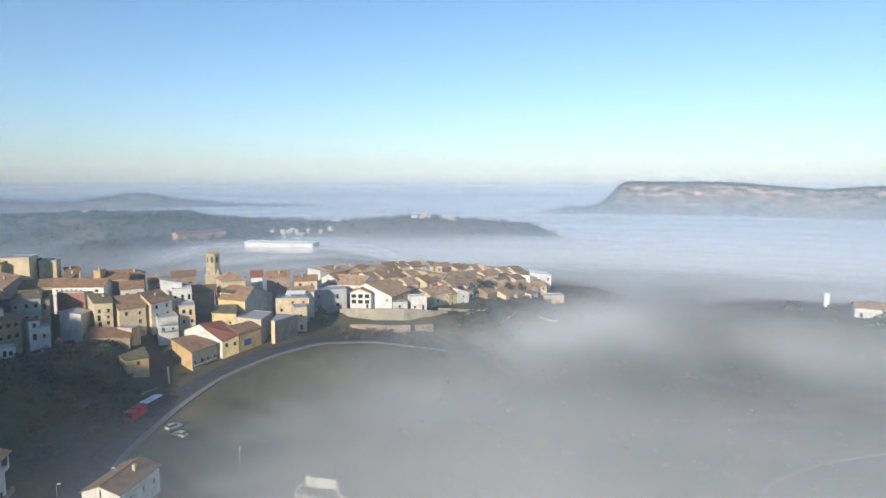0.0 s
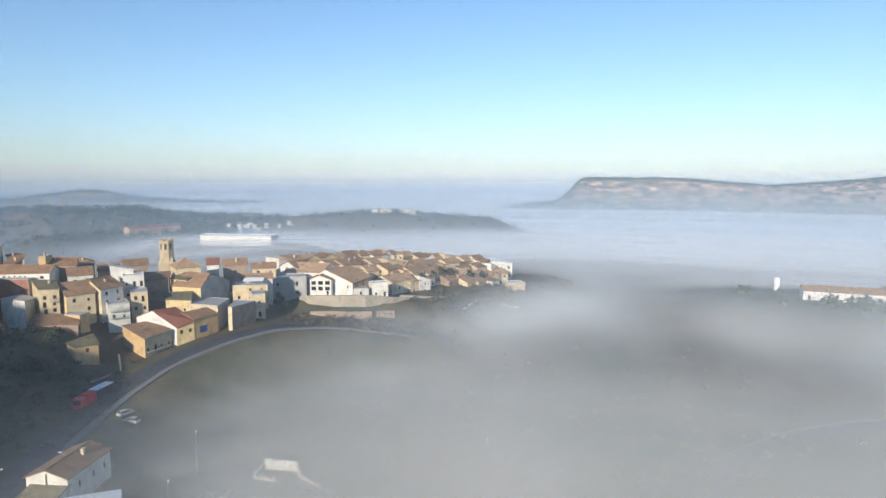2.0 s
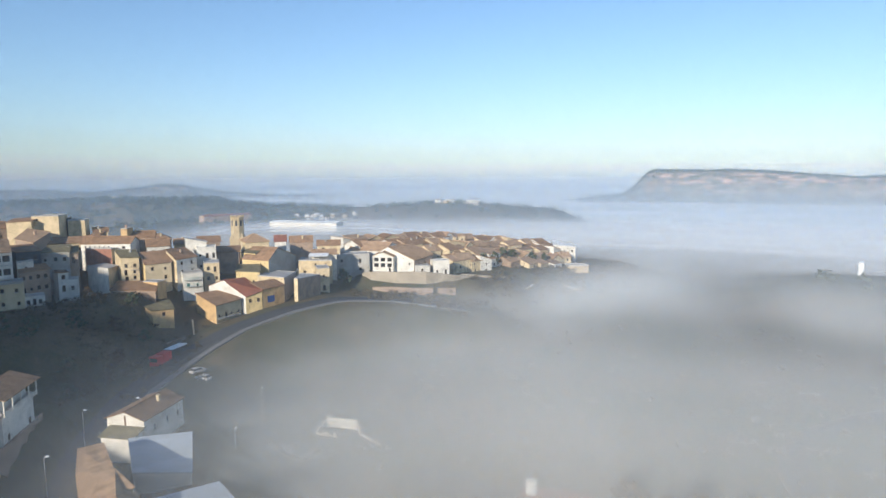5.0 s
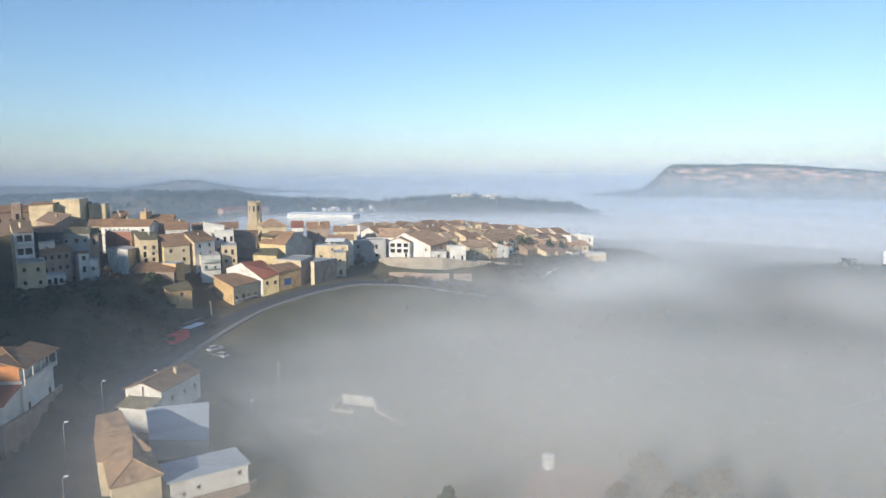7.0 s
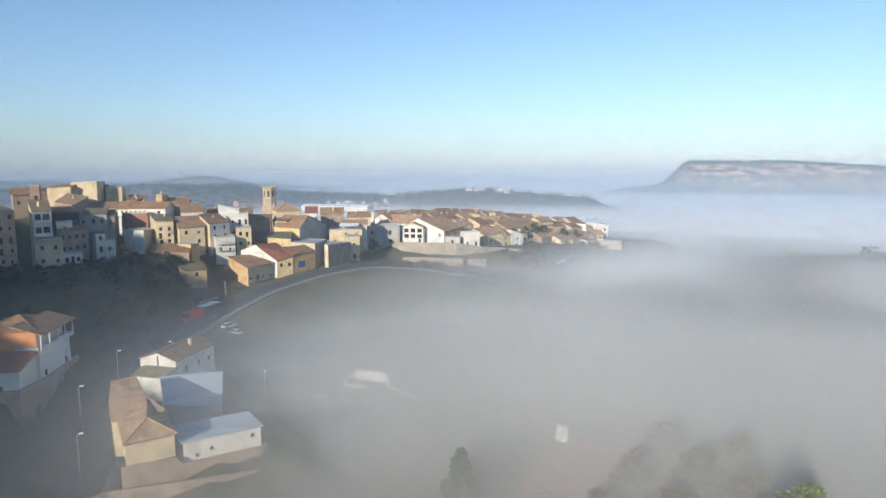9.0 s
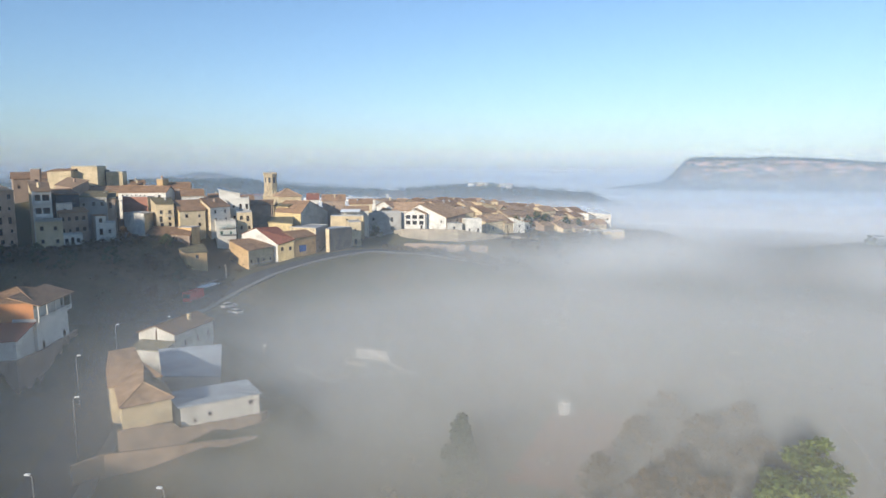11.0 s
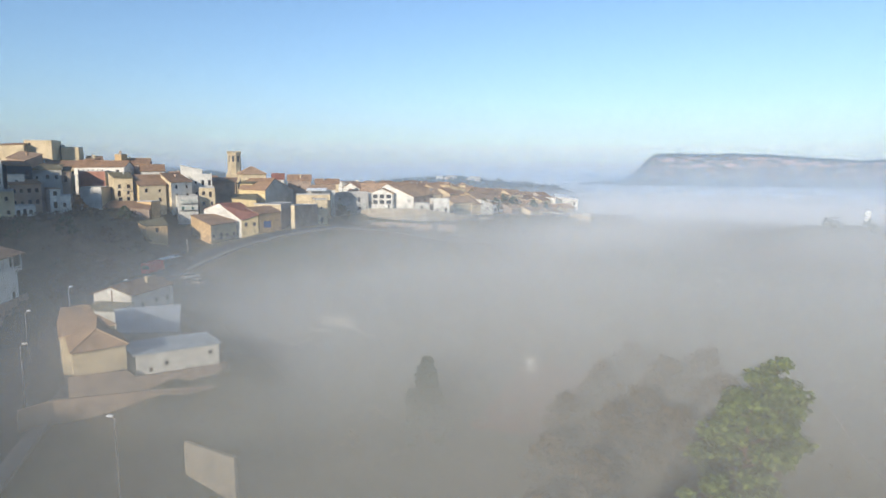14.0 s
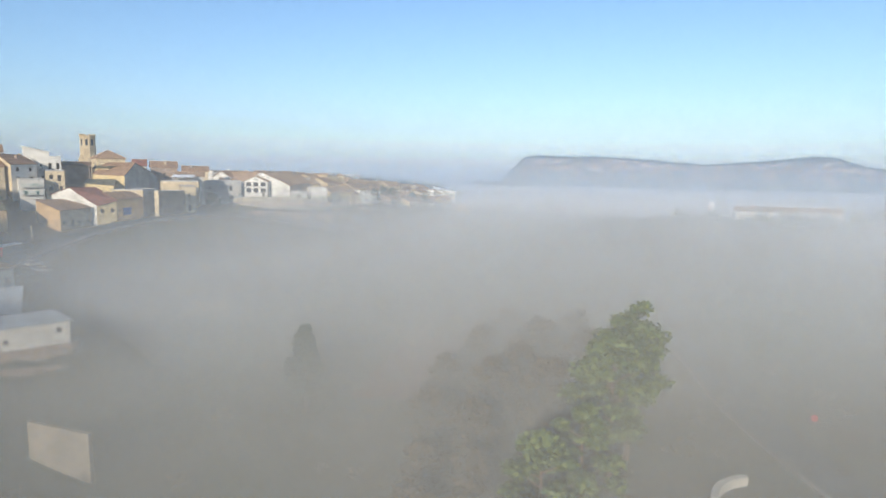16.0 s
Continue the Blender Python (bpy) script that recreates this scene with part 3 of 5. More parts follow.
# the street front
quad_house((-78.4, 190.0), (-74.0, 199.6), (-81.5, 203.4), (-87.6, 196.8), 0.8, (5.6, 6.0, 8.2, 8.3), "lean", None, "ochre", "tile", {"front": "cream"}, 4, floors=1, balconies=((0.6, -4.6, 4.6),), label="ochre plastered corner house with brown tiled roof")
quad_house((-72.6, 200.4), (-68.3, 204.0), (-79.0, 211.5), (-86.0, 203.2), 3.4, (6.5, 8.0, 9.6, 9.6), "across", ((-80.4, 202.4, 11.7), (-75.5, 207.6, 11.6)), "yellow", "tile_red", {"left": "white"}, 2, label="yellow house with white gable and red tiled roof")
quad_house((-68.2, 204.3), (-63.2, 212.3), (-71.0, 215.5), (-76.0, 208.0), 3.3, (8.3, 8.5, 8.8, 8.8), "across", ((-72.4, 205.6, 10.2), (-67.3, 213.2, 10.2)), "ochre", "tile", {"right": "grey"}, 3, garage=True, label="ochre house with brown tiled roof and blue garage door")
quad_house((-74.4, 217.4), (-63.3, 213.0), (-62.8, 226.0), (-73.0, 230.0), 4.2, 10.7, "flat", None, "cream", "slab", {"right": "grey"}, label="low cream house with flat roof terrace", parapet=0.15)
# the cream end wall puts its sunlight into the colour
quad_house((-59.6, 212.0), (-58.2, 211.6), (-53.2, 224.0), (-61.0, 226.0), 3.4, (10.6, 10.6, 10.2, 10.2), "flat", None, "brown", "slab", {"front": "cream"}, label="brown rendered garage with its sunlit end coloured pale", parapet=0.12)
quad_house((-55.2, 228.6), (-51.2, 230.6), (-54.0, 238.0), (-58.0, 236.0), 3.2, 11.6, "flat", None, "cream", "slab", None, 1, label="tall narrow cream house with flat terrace", parapet=0.2)
quad_house((-65.4, 239.8), (-52.4, 240.4), (-54.0, 250.0), (-67.0, 249.0), 4.0, 13.0, "flat", None, "cream", "slab", None, 3, right=1, label="cream house with flat roof and washing terrace", parapet=0.25)
quad_house((-81.6, 216.4), (-73.4, 217.4), (-75.6, 225.0), (-83.2, 223.8), 7.5, (12.6, 12.0, 13.8, 13.8), "lean", None, "yellow", "tile_moss", None, 2, label="low yellow house with mossy lean-to roof")
quad_house((-84.9, 231.2), (-78.2, 227.6), (-75.4, 233.5), (-82.0, 237.0), 9.0, (17.4, 17.4, 19.2, 19.2), "lean", None, "yellow", "tile_moss", None, 1, floors=2, label="tall yellow stair house with one window")
# the gable's grey includes the shade on its street side
quad_house((-72.4, 224.6), (-67.1, 242.1), (-79.5, 246.0), (-83.0, 226.9), 6.5, (15.2, 15.0, 15.2, 15.6), "deep", ((-70.8, 230.3, 19.4), (-81.4, 235.0, 19.2)), "grey", "tile", {"left": "yellow"}, label="large house with blind grey gable and brown tiled roof")
# upper row
quad_house((-111.6, 196.2), (-106.8, 198.4), (-111.0, 204.2), (-118.0, 204.0), 11.8, (20.0, 19.8, 21.7, 21.7), "lean", None, "cream", "tile_moss", None, 2, floors=4, chimney=1, label="tall cream four-storey house with mossy tiled roof and a balcony", balconies=((4.2, 0.0, 2.4),))
quad_house((-104.3, 197.4), (-98.4, 203.2), (-103.2, 208.6), (-109.2, 203.4), 11.4, (17.5, 17.6, 20.9, 20.9), "lean", None, "cream", "tile", {"left": "yellow"}, 2, floors=2, label="cream house with a yellow side wall and brown tiled roof")
quad_house((-96.7, 203.4), (-93.0, 210.8), (-99.4, 215.8), (-101.8, 207.0), 12.6, (18.3, 18.5, 21.2, 21.5), "lean", None, "white", "tile", {"left": "cream"}, 2, chimney=1, label="white house with cream side wall under a brown lean-to roof")
quad_house((-95.0, 215.6), (-89.2, 218.4), (-92.5, 226.0), (-98.4, 223.0), 13.0, (20.6, 21.0, 21.0, 20.6), "flat", None, "white", "white", None, 3, label="tall white house with flat roof terrace", parapet=0.4)
row_house((-100.1, 218.3), (-93.9, 221.5), 5, 19.8, 22.4, "toright", "white", "white", 0, rise=1.7, label="white penthouse with sloping roof", chimney=0)
quad_house((-93.6, 200.8), (-88.4, 204.4), (-92.5, 211.0), (-97.5, 207.5), 8.6, 14.0, "flat", None, "white", "slab", None, 2, style="green", balconies=((1.0, -2.6, 2.6), (3.2, -2.6, 2.6)), label="white house with green balcony shutters", parapet=0.25)
quad_house((-89.4, 207.8), (-84.8, 209.8), (-88.0, 217.0), (-92.6, 215.0), 9.8, 16.5, "flat", None, "cream", "slab", None, 2, right=1, label="cream house with flat roof", parapet=0.25)
row_house((-92.9, 225.8), (-84.6, 228.4), 8, 9.6, 18.1, "front", "brown", "tile", 0, rise=1.4, label="brown rendered church annex with lean-to roof", chimney=0)
quad_house((-131.4, 207.0), (-114.3, 207.4), (-116.0, 216.5), (-133.0, 216.0), 18.0, (23.3, 23.5, 23.6, 23.6), "across", ((-132.2, 211.5, 25.6), (-115.2, 212.0, 25.4)), "white", "tile", wins={"front": [(-7 + 1.6 * k, 4.0, 0.6, 0.6) for k in range(6)] + [(6.2, 3.7, 1.1, 0.9)]}, label="wide white house with a band of small windows")
quad_house((-128.4, 204.6), (-118.8, 203.6), (-118.4, 206.8), (-128.0, 206.8), 11.5, 22.0, "flat", None, "red", "slab", {"right": "cream"}, label="house with tall red-brown party wall", parapet=0.1)
quad_house((-123.8, 197.6), (-113.7, 192.4), (-114.4, 199.0), (-121.0, 203.4), 12.4, (17.0, 17.2, 17.0, 17.2), "lean", None, "white", "slab", {"right": "cream"}, label="blind white rear wing with sloping top")
quad_house((-128.0, 190.6), (-123.8, 193.4), (-128.5, 201.0), (-133.0, 198.0), 15.0, (22.0, 22.0, 23.4, 23.4), "lean", None, "brown", "tile_moss", None, 2, label="brown rendered house with mossy lean-to roof", chimney=1)
quad_house((-132.7, 188.6), (-125.4, 191.4), (-128.5, 197.0), (-135.0, 196.0), 15.0, (22.6, 22.6, 24.2, 24.2), "lean", None, "grey", "tile_moss", None, 3, label="grey house with mossy lean-to roof")
# the dark wall colour stands in for shade on this house
quad_house((-134.2, 180.0), (-131.0, 186.2), (-136.5, 190.0), (-140.0, 184.0), 13.0, (23.8, 23.6, 25.2, 25.2), "lean", None, "dark", "tile", None, 2, label="house with brown lean-to roof, its shade put into dark walls")
quad_house((-132.4, 177.6), (-130.2, 181.6), (-132.0, 184.0), (-134.8, 180.6), 14.0, 21.0, "flat", None, "white", "slab", None, 1, label="white box house with flat roof", parapet=0.2)
quad_house((-130.4, 175.6), (-126.2, 182.8), (-130.0, 186.0), (-134.0, 180.0), 11.6, (18.3, 18.4, 19.6, 19.6), "lean", None, "brown", "tile", None, 4, label="brown rendered house with lean-to roof")
quad_house((-132.0, 167.5), (-129.1, 171.2), (-137.4, 181.5), (-140.5, 177.0), 9.8, (25.0, 24.9, 27.4, 27.8), "lean", None, "white", "tile_pale", {"left": "cream"}, bands=4, label="white apartment house with glazed balconies under a tiled roof", chimney=1)
quad_house((-129.2, 164.3), (-123.4, 167.6), (-127.5, 173.0), (-132.5, 169.5), 9.6, 17.0, "flat", None, "cream", "slab", None, 2, balconies=((7.3, -2.9, 2.9),), label="cream lower storeys of an apartment house with terrace", parapet=0.2)
quad_house((-136.2, 155.2), (-133.4, 162.6), (-146.0, 170.0), (-149.0, 163.0), 10.0, (25.6, 25.4, 27.6, 27.8), "lean", None, "brick", "tile_pale", None, 3, floors=5, label="pale brick apartment house with lean-to roof")
row_house((-137.4, 145.3), (-133.3, 150.3), 16, 12.6, 26.0, "y", "cream", "tile_pale", 3, rise=3, label="cream apartment house with gable roof")
quad_house((-124.1, 168.0), (-120.1, 171.1), (-122.8, 174.5), (-126.8, 171.5), 9.4, 12.7, "flat", None, "white", "slab", wins={"front": [(-1.5, 1.0, 0.9, 1.2), (1.4, 1.0, 0.9, 1.2), (0.0, 0.7, 0.8, 1.8)]}, label="small white house with flat roof and two windows", parapet=0.12)
quad_house((-124.2, 183.4), (-122.3, 185.6), (-126.0, 189.0), (-128.0, 187.0), 11.0, 17.0, "lean", None, "white", "tile", None, 1, label="narrow white house with lean-to roof")
quad_house((-122.1, 184.8), (-119.9, 186.2), (-122.0, 190.0), (-124.5, 188.5), 10.6, 14.8, "flat", None, "white", "slab", None, 1, balconies=((1.5, -1.2, 1.2),), label="narrow white house with balconies", parapet=0.2)
quad_house((-110.4, 187.4), (-96.8, 188.6), (-99.4, 194.6), (-111.6, 194.0), 8.4, (11.0, 10.6, 12.6, 12.8), "lean", None, "brown", "tile", None, 4, label="long low brown outbuilding with lean-to roof")
quad_house((-103.0, 193.2), (-97.6, 191.6), (-97.2, 196.4), (-103.0, 197.0), 8.6, 12.7, "flat", None, "ochre", "slab", label="ochre rendered terrace block", parapet=0.1)
quad_house((-92.8, 178.4), (-88.3, 182.4), (-92.0, 187.0), (-95.9, 180.2), 3.6, (6.4, 6.2, 8.2, 7.4), "lean", None, "ochre", "tile_moss", None, 1, label="small ochre shed with mossy lean-to roof")
# the crest
quad_house((-151.6, 212.0), (-143.2, 214.0), (-145.5, 222.5), (-153.5, 221.0), 23.5, 32.4, "flat", None, "cream", "slab", wins={"front": [(-2.6, 7.4, 0.8, 0.8)]}, label="tall cream block with blind wall", parapet=0.15)
quad_house((-148.0, 220.6), (-144.9, 221.5), (-147.0, 227.0), (-150.0, 226.0), 22.8, 31.2, "flat", None, "dark", "slab", None, 1, label="dark glazed stairwell between two blocks", parapet=0.1)
quad_house((-143.9, 220.0), (-138.8, 222.0), (-141.5, 229.0), (-147.0, 227.5), 21.9, 30.3, "flat", None, "cream", "slab", label="cream block with blind wall", parapet=0.15)
quad_house((-157.0, 207.0), (-149.6, 209.0), (-152.5, 216.5), (-160.0, 215.0), 24.0, (30.6, 31.0, 31.8, 31.4), "lean", None, "cream", "tile", label="low cream block with tiled roof")
quad_house((-160.0, 203.0), (-158.0, 204.6), (-160.0, 208.0), (-162.5, 206.0), 26.0, 31.4, "flat", None, "brick", "slab", None, 1, label="small brick roof house", parapet=0.1)
quad_house((-146.0, 196.0), (-137.6, 192.4), (-140.5, 205.0), (-149.5, 207.0), 20.5, (26.2, 25.2, 27.6, 28.6), "lean", None, "brown", "tile_pale", None, 2, label="brown house with a wide pale tiled roof", chimney=1)
row_house((-170.1, 207.1), (-162.5, 214.1), 10, 23.6, 28.2, "x", "brown", "tile", 3, rise=2)
row_house((-141.4, 201.3), (-130.3, 208.9), 10, 20.2, 23.8, "x", "cream", "tile", 3, rise=1.6)
row_house((-136.6, 223.6), (-132.8, 226.1), 8, 22.5, 26.0, "x", "cream", "tile", 1, rise=1.2)
quad_house((-131.6, 213.0), (-128.6, 214.0), (-129.5, 219.5), (-133.0, 219.0), 20.0, (25.8, 25.8, 26.6, 26.6), "lean", None, "brown", "tile", None, 1, label="brown roof house with tiled lean-to", chimney=1)
quad_house((-121.6, 214.8), (-119.5, 215.2), (-120.0, 220.0), (-122.4, 219.6), 20.0, 27.8, "flat", None, "ochre", "slab", label="narrow ochre stair tower house", parapet=0.1, chimney=1)
row_house((-119.2, 216.4), (-112.0, 219.5), 8, 20.2, 24.6, "x", "brick", "tile", 2, rise=1.8)
row_house((-109.5, 209.2), (-103.3, 212.7), 9, 18.6, 22.2, "x", "white", "tile", 2, rise=2.0)
row_house((-128.7, 231.7), (-123.5, 234.8), 9, 19.7, 22.9, "x", "brown", "tile", 1, rise=1.8)
row_house((-113.1, 236.5), (-106.5, 239.5), 9, 16.0, 20.0, "x", "ochre", "tile", 1, rise=1.5)
row_house((-137.0, 255.7), (-126.1, 261.3), 9, 14.0, 19.4, "hip", "brown", "tile", 2, rise=2.2)
row_house((-116.7, 265.6), (-108.1, 269.3), 9, 13.0, 17.6, "x", "brown", "tile", 2, rise=2)
# church
# the choir's grey side wall carries the shade of its right side
row_house((-84.0, 234.0), (-76.4, 238.4), 11, 13.2, 21.0, "hip", "cream", "tile_pale", 1, rise=2.7, label="cream church choir with hipped tiled roof", name="church", category="church", group="", chimney=0, side_wall="grey")
row_house((-80.9, 259.9), (-76.4, 261.2), 7, 15.0, 18.6, "x", "white", "tile_red", 0, rise=2.2)
row_house((-74.9, 261.7), (-65.7, 264.2), 8, 13.7, 18.0, "x", "brown", "tile", 1, rise=2.2)
row_house((-62.9, 260.7), (-53.6, 262.8), 8, 10.2, 16.7, "x", "cream", "tile", 2, rise=1.8)
row_house((-61.3, 244.6), (-51.8, 246.9), 7, 10.8, 14.9, "x", "white", "tile_pale", 2, rise=1.5)
# promontory
row_house((-56.0, 258.0), (-41.0, 262.0), 10, 5.0, 12.6, "flat", "grey", "slab", 2, label="grey house with deep blue shaded terrace", chimney=0)
quad_house((-53.2, 280.2), (-36.0, 270.6), (-30.0, 280.0), (-48.0, 290.0), 7.0, (12.4, 13.2, 14.2, 13.4), "across", ((-51.5, 285.2, 16.0), (-33.0, 276.0, 16.4)), "white", "tile_pale", None, 5, floors=1, label="long white house with pale tiled roof")
quad_house((-38.0, 251.6), (-29.5, 250.8), (-28.8, 255.6), (-37.4, 256.4), 7.0, (13.4, 13.2, 13.4, 13.6), "deep", ((-33.9, 251.2, 15.1), (-33.2, 256.0, 15.2)), "white", "tile_pale", wins={"front": [(u * 2.75, v, 1.9, 1.5) for u in (-1, 0, 1) for v in (2.0, 4.3)] + [(2.8, 0.1, 0.9, 1.7)]}, label="white house with two rows of open arcades")
# the brown right wall puts the shadow on the eave side into colour
quad_house((-37.6, 256.8), (-21.0, 251.6), (-13.9, 262.6), (-30.0, 268.0), 7.6, (13.4, 11.7, 12.8, 13.6), "deep", ((-32.0, 255.4, 16.8), (-23.0, 265.5, 16.8)), "white", "tile_pale", {"right": "brown"}, wins={"front": [(6.6, 2.0, 0.6, 1.0)], "right": [(1.0, 1.6, 0.9, 1.5), (-3.2, 1.6, 0.9, 1.2)]}, label="large white house with wide gable and brown tiled roof")
quad_house((-20.6, 250.6), (-14.6, 253.6), (-16.0, 258.0), (-20.0, 255.0), 6.0, (9.6, 9.2, 9.4, 9.6), "flat", None, "white", "slab", None, 1, label="small white flat annex", parapet=0.1)
quad_house((-13.2, 255.6), (-6.8, 258.0), (-8.4, 263.6), (-15.0, 261.0), 5.0, 10.6, "flat", None, "white", "white", None, 2, floors=1, label="white flat-roofed terrace house", parapet=0.2)

# bell tower
def bell_tower(x, y, z, top, yaw):
    ob = thing("bell_tower", pose(x, y, z, 0, 0, yaw), "octagonal sandstone bell tower on a square buttressed base", "bell tower")
    h = top - z

    def ring(bag, z0, r0, z1, r1):
        p = [[Vector((r * math.cos(k * math.tau / 8 + math.pi / 8), r * math.sin(k * math.tau / 8 + math.pi / 8), zz)) for k in range(8)] for zz, r in ((z0, r0), (z1, r1))]
        for k in range(8):
            bag.face([p[0][k], p[0][(k + 1) % 8], p[1][(k + 1) % 8], p[1][k]])
        bag.face(p[1])

    part("base", Bag().box(-2.9, -2.9, -6, 2.9, 2.9, h - 9.6), MAT["stone"], ob)
    for sx in (-1, 1):
        for sy in (-1, 1):
            b = Bag()
            b.face([(2.9 * sx, 2.9 * sy, h - 9.6), (1.2 * sx, 2.9 * sy, h - 9.6), (1.9 * sx, 1.9 * sy, h - 7.0)])
            b.face([(2.9 * sx, 1.2 * sy, h - 9.6), (2.9 * sx, 2.9 * sy, h - 9.6), (1.9 * sx, 1.9 * sy, h - 7.0)])
            part("buttress", b, MAT["stone"], ob)
    s = Bag()
    ring(s, h - 9.6, 2.75, h - 1.2, 2.6)
    part("shaft", s, MAT["stone"], ob)
    c = Bag()
    ring(c, h - 1.2, 2.9, h - 0.7, 2.9)
    part("cornice", c, MAT["stone"], ob)
    c = Bag()
    ring(c, h - 5.2, 2.78, h - 4.95, 2.78)
    part("string_course", c, MAT["stone"], ob)
    for k in range(8):
        a = k * math.tau / 8 + math.pi / 8
        m = pose(2.45 * math.cos(a), 2.45 * math.sin(a), 0, 0, 0, math.degrees(a))
        part("pinnacle", Bag().box(-0.28, -0.28, h - 0.7, 0.28, 0.28, h, m), MAT["stone"], ob)
    for k in range(8):
        a = k * math.tau / 8
        m = pose(2.44 * math.cos(a), 2.44 * math.sin(a), 0, 0, 0, math.degrees(a))
        # nothing is cut here: a dark panel paints the opening's shade
        part("belfry_opening", Bag().box(-0.12, -0.42, h - 4.3, 0.02, 0.42, h - 2.0, m), MAT["dark"], ob, "flat dark panel for the shade in a belfry opening")
    return ob


bell_tower(-94.8, 255, 14, 30.0, 12)

# ---- the older houses out on the promontory, in stepped rows ----
rng = random.Random(11)


def line_at(points, k):
    k *= len(points) - 1
    i = min(int(k), len(points) - 2)
    return tuple(p + (q - p) * (k - i) for p, q in zip(points[i], points[i + 1]))


ROWS = [([(-62, 296, 15.5), (-40, 312, 16.6), (-20, 330, 15.8), (0, 343, 13.6), (21, 349, 11.8), (37, 351, 9.0), (46, 352, 7.4)], 21),
        ([(-52, 286, 15.6), (-30, 291, 16.6), (-10, 303, 14.9), (12, 316, 12.2), (22, 325, 10.8), (38, 333, 7.6), (49, 340, 6.2)], 19),
        ([(-27, 286, 14.4), (-8, 293, 12.4), (4, 298, 10.6), (14, 309, 9.0), (30, 319, 7.0), (46, 328, 4.0)], 15),
        ([(-10, 278, 10.8), (2, 288, 9.4), (10, 298, 7.2), (28, 309, 5.0), (44, 320, 2.2)], 10)]
for points, count in ROWS:
    for k in range(count):
        x, y, z = line_at(points, (k + 0.5) / count)
        x, y, z = x + rng.uniform(-1.2, 1.2), y + rng.uniform(-2, 2), z + rng.uniform(-0.9, 0.9)
        w, d, h = rng.uniform(6.5, 10), rng.uniform(8, 13), rng.uniform(4, 6.5)
        wall = rng.choice(["cream", "cream", "white", "stone", "stone", "white", "cream", "brown"])
        roof = rng.choice(["x", "x", "x", "x", "y", "front", "toright"])
        house(x, y, z - h - 1.6, w, d, h, 46 + rng.uniform(-9, 9), roof, wall, rng.choice(["tile", "tile_pale", "tile_pale"]), rng.choice([1, 2, 2]), rng.choice([0, 1]),
              foot=8, chimney=rng.choice([0, 0, 1]), rise=rng.uniform(1.6, 2.6), label=f"{COLOUR[wall]} old house with clay tiled roof on the promontory")
quad_house((48.1, 341.0), (60.0, 342.2), (58.5, 349.0), (48.5, 348.0), -1.0, (8.0, 6.6, 7.4, 9.4), "lean", None, "white", "whitepaint", None, 3, label="white house with bright white roof at the promontory end")
row_house((46.0, 329.0), (56.0, 332.0), 8, -3.5, 2.6, "x", "cream", "tile_pale", 3, rise=2.0, label="cream house on the promontory edge")
row_house((51.0, 310.5), (61.4, 311.5), 7, -5.0, 0.6, "flat", "stone", "slab", 4, floors=1, label="sandstone ruin with empty windows", chimney=0)
row_house((-3.4, 320.0), (-0.6, 320.6), 3.5, 8.0, 15.0, "hip", "cream", "tile_pale", 1, rise=0.9, label="small cream chapel turret over the roofs", chimney=0)


def retaining_wall(points, thick, label, material="stone"):
    bag = Bag()
    for (ax, ay, z0, z1), (bx, by, y0, y1) in zip(points, points[1:]):
        n = Vector((-(by - ay), bx - ax, 0)).normalized() * thick
        a, b = Vector((ax, ay, 0)), Vector((bx, by, 0))
        up = lambda p, z: p + Vector((0, 0, z))
        q = [up(a, z0 - 3), up(b, y0 - 3), up(b, y1), up(a, z1), up(a + n, z0 - 3), up(b + n, y0 - 3), up(b + n, y1), up(a + n, z1)]
        for f in ((0, 1, 2, 3), (5, 4, 7, 6), (3, 2, 6, 7), (4, 0, 3, 7), (1, 5, 6, 2)):
            bag.face([q[i] for i in f])
    return shape_thing("retaining_wall", bag, MAT[material], Matrix(), label, "wall", "terrace walls")


retaining_wall([(-42.5, 252.5, 1, 6.4), (-38.5, 249.0, 1, 7.3), (-28, 247.6, 1, 7.4), (-16, 249.5, 1, 7.2), (-11, 252.5, 1, 6.2), (-5, 256.0, 0, 5.0), (2, 262, -1, 3.6)], 1.2, "beige stone retaining wall under the houses", "oldstone")
retaining_wall([(-37, 243.5, -1.5, 2.0), (-30, 242.0, -1.5, 2.4), (-22, 241.8, -1.5, 2.0), (-13, 244, -1.5, 1.6)], 0.8, "low brown stone terrace wall", "brown")
retaining_wall([(-11, 246, -1.5, 1.2), (-4, 249, -1.5, 0.8)], 0.8, "short brown terrace wall", "brown")
retaining_wall([(-86, 189, -3, 1.5), (-82.5, 182, -4, -1.0), (-80, 176, -5, -2.6)], 0.5, "pale ramp wall above the street")


def canopy(x, y, z, yaw):
    """White sheet roof on thin posts over a washing terrace."""
    ob = thing("terrace_canopy", pose(x, y, z, 0, 0, yaw), "white sheet canopy on thin posts over a roof terrace", "canopy")
    for u in (-3.4, 0.0, 3.4):
        for v, h in ((-1.4, 1.5), (1.4, 2.2)):
            part("post", Bag().box(u - 0.06, v - 0.06, 0, u + 0.06, v + 0.06, h), MAT["metal"], ob)
    roof = Bag()
    slope(roof, [(-3.8, -1.8, 1.5), (3.8, -1.8, 1.5), (3.8, 1.8, 2.35), (-3.8, 1.8, 2.35)], 0.08)
    part("roof", roof, MAT["whitepaint"], ob)


canopy(-58.2, 243.2, 13.16, 2.6)

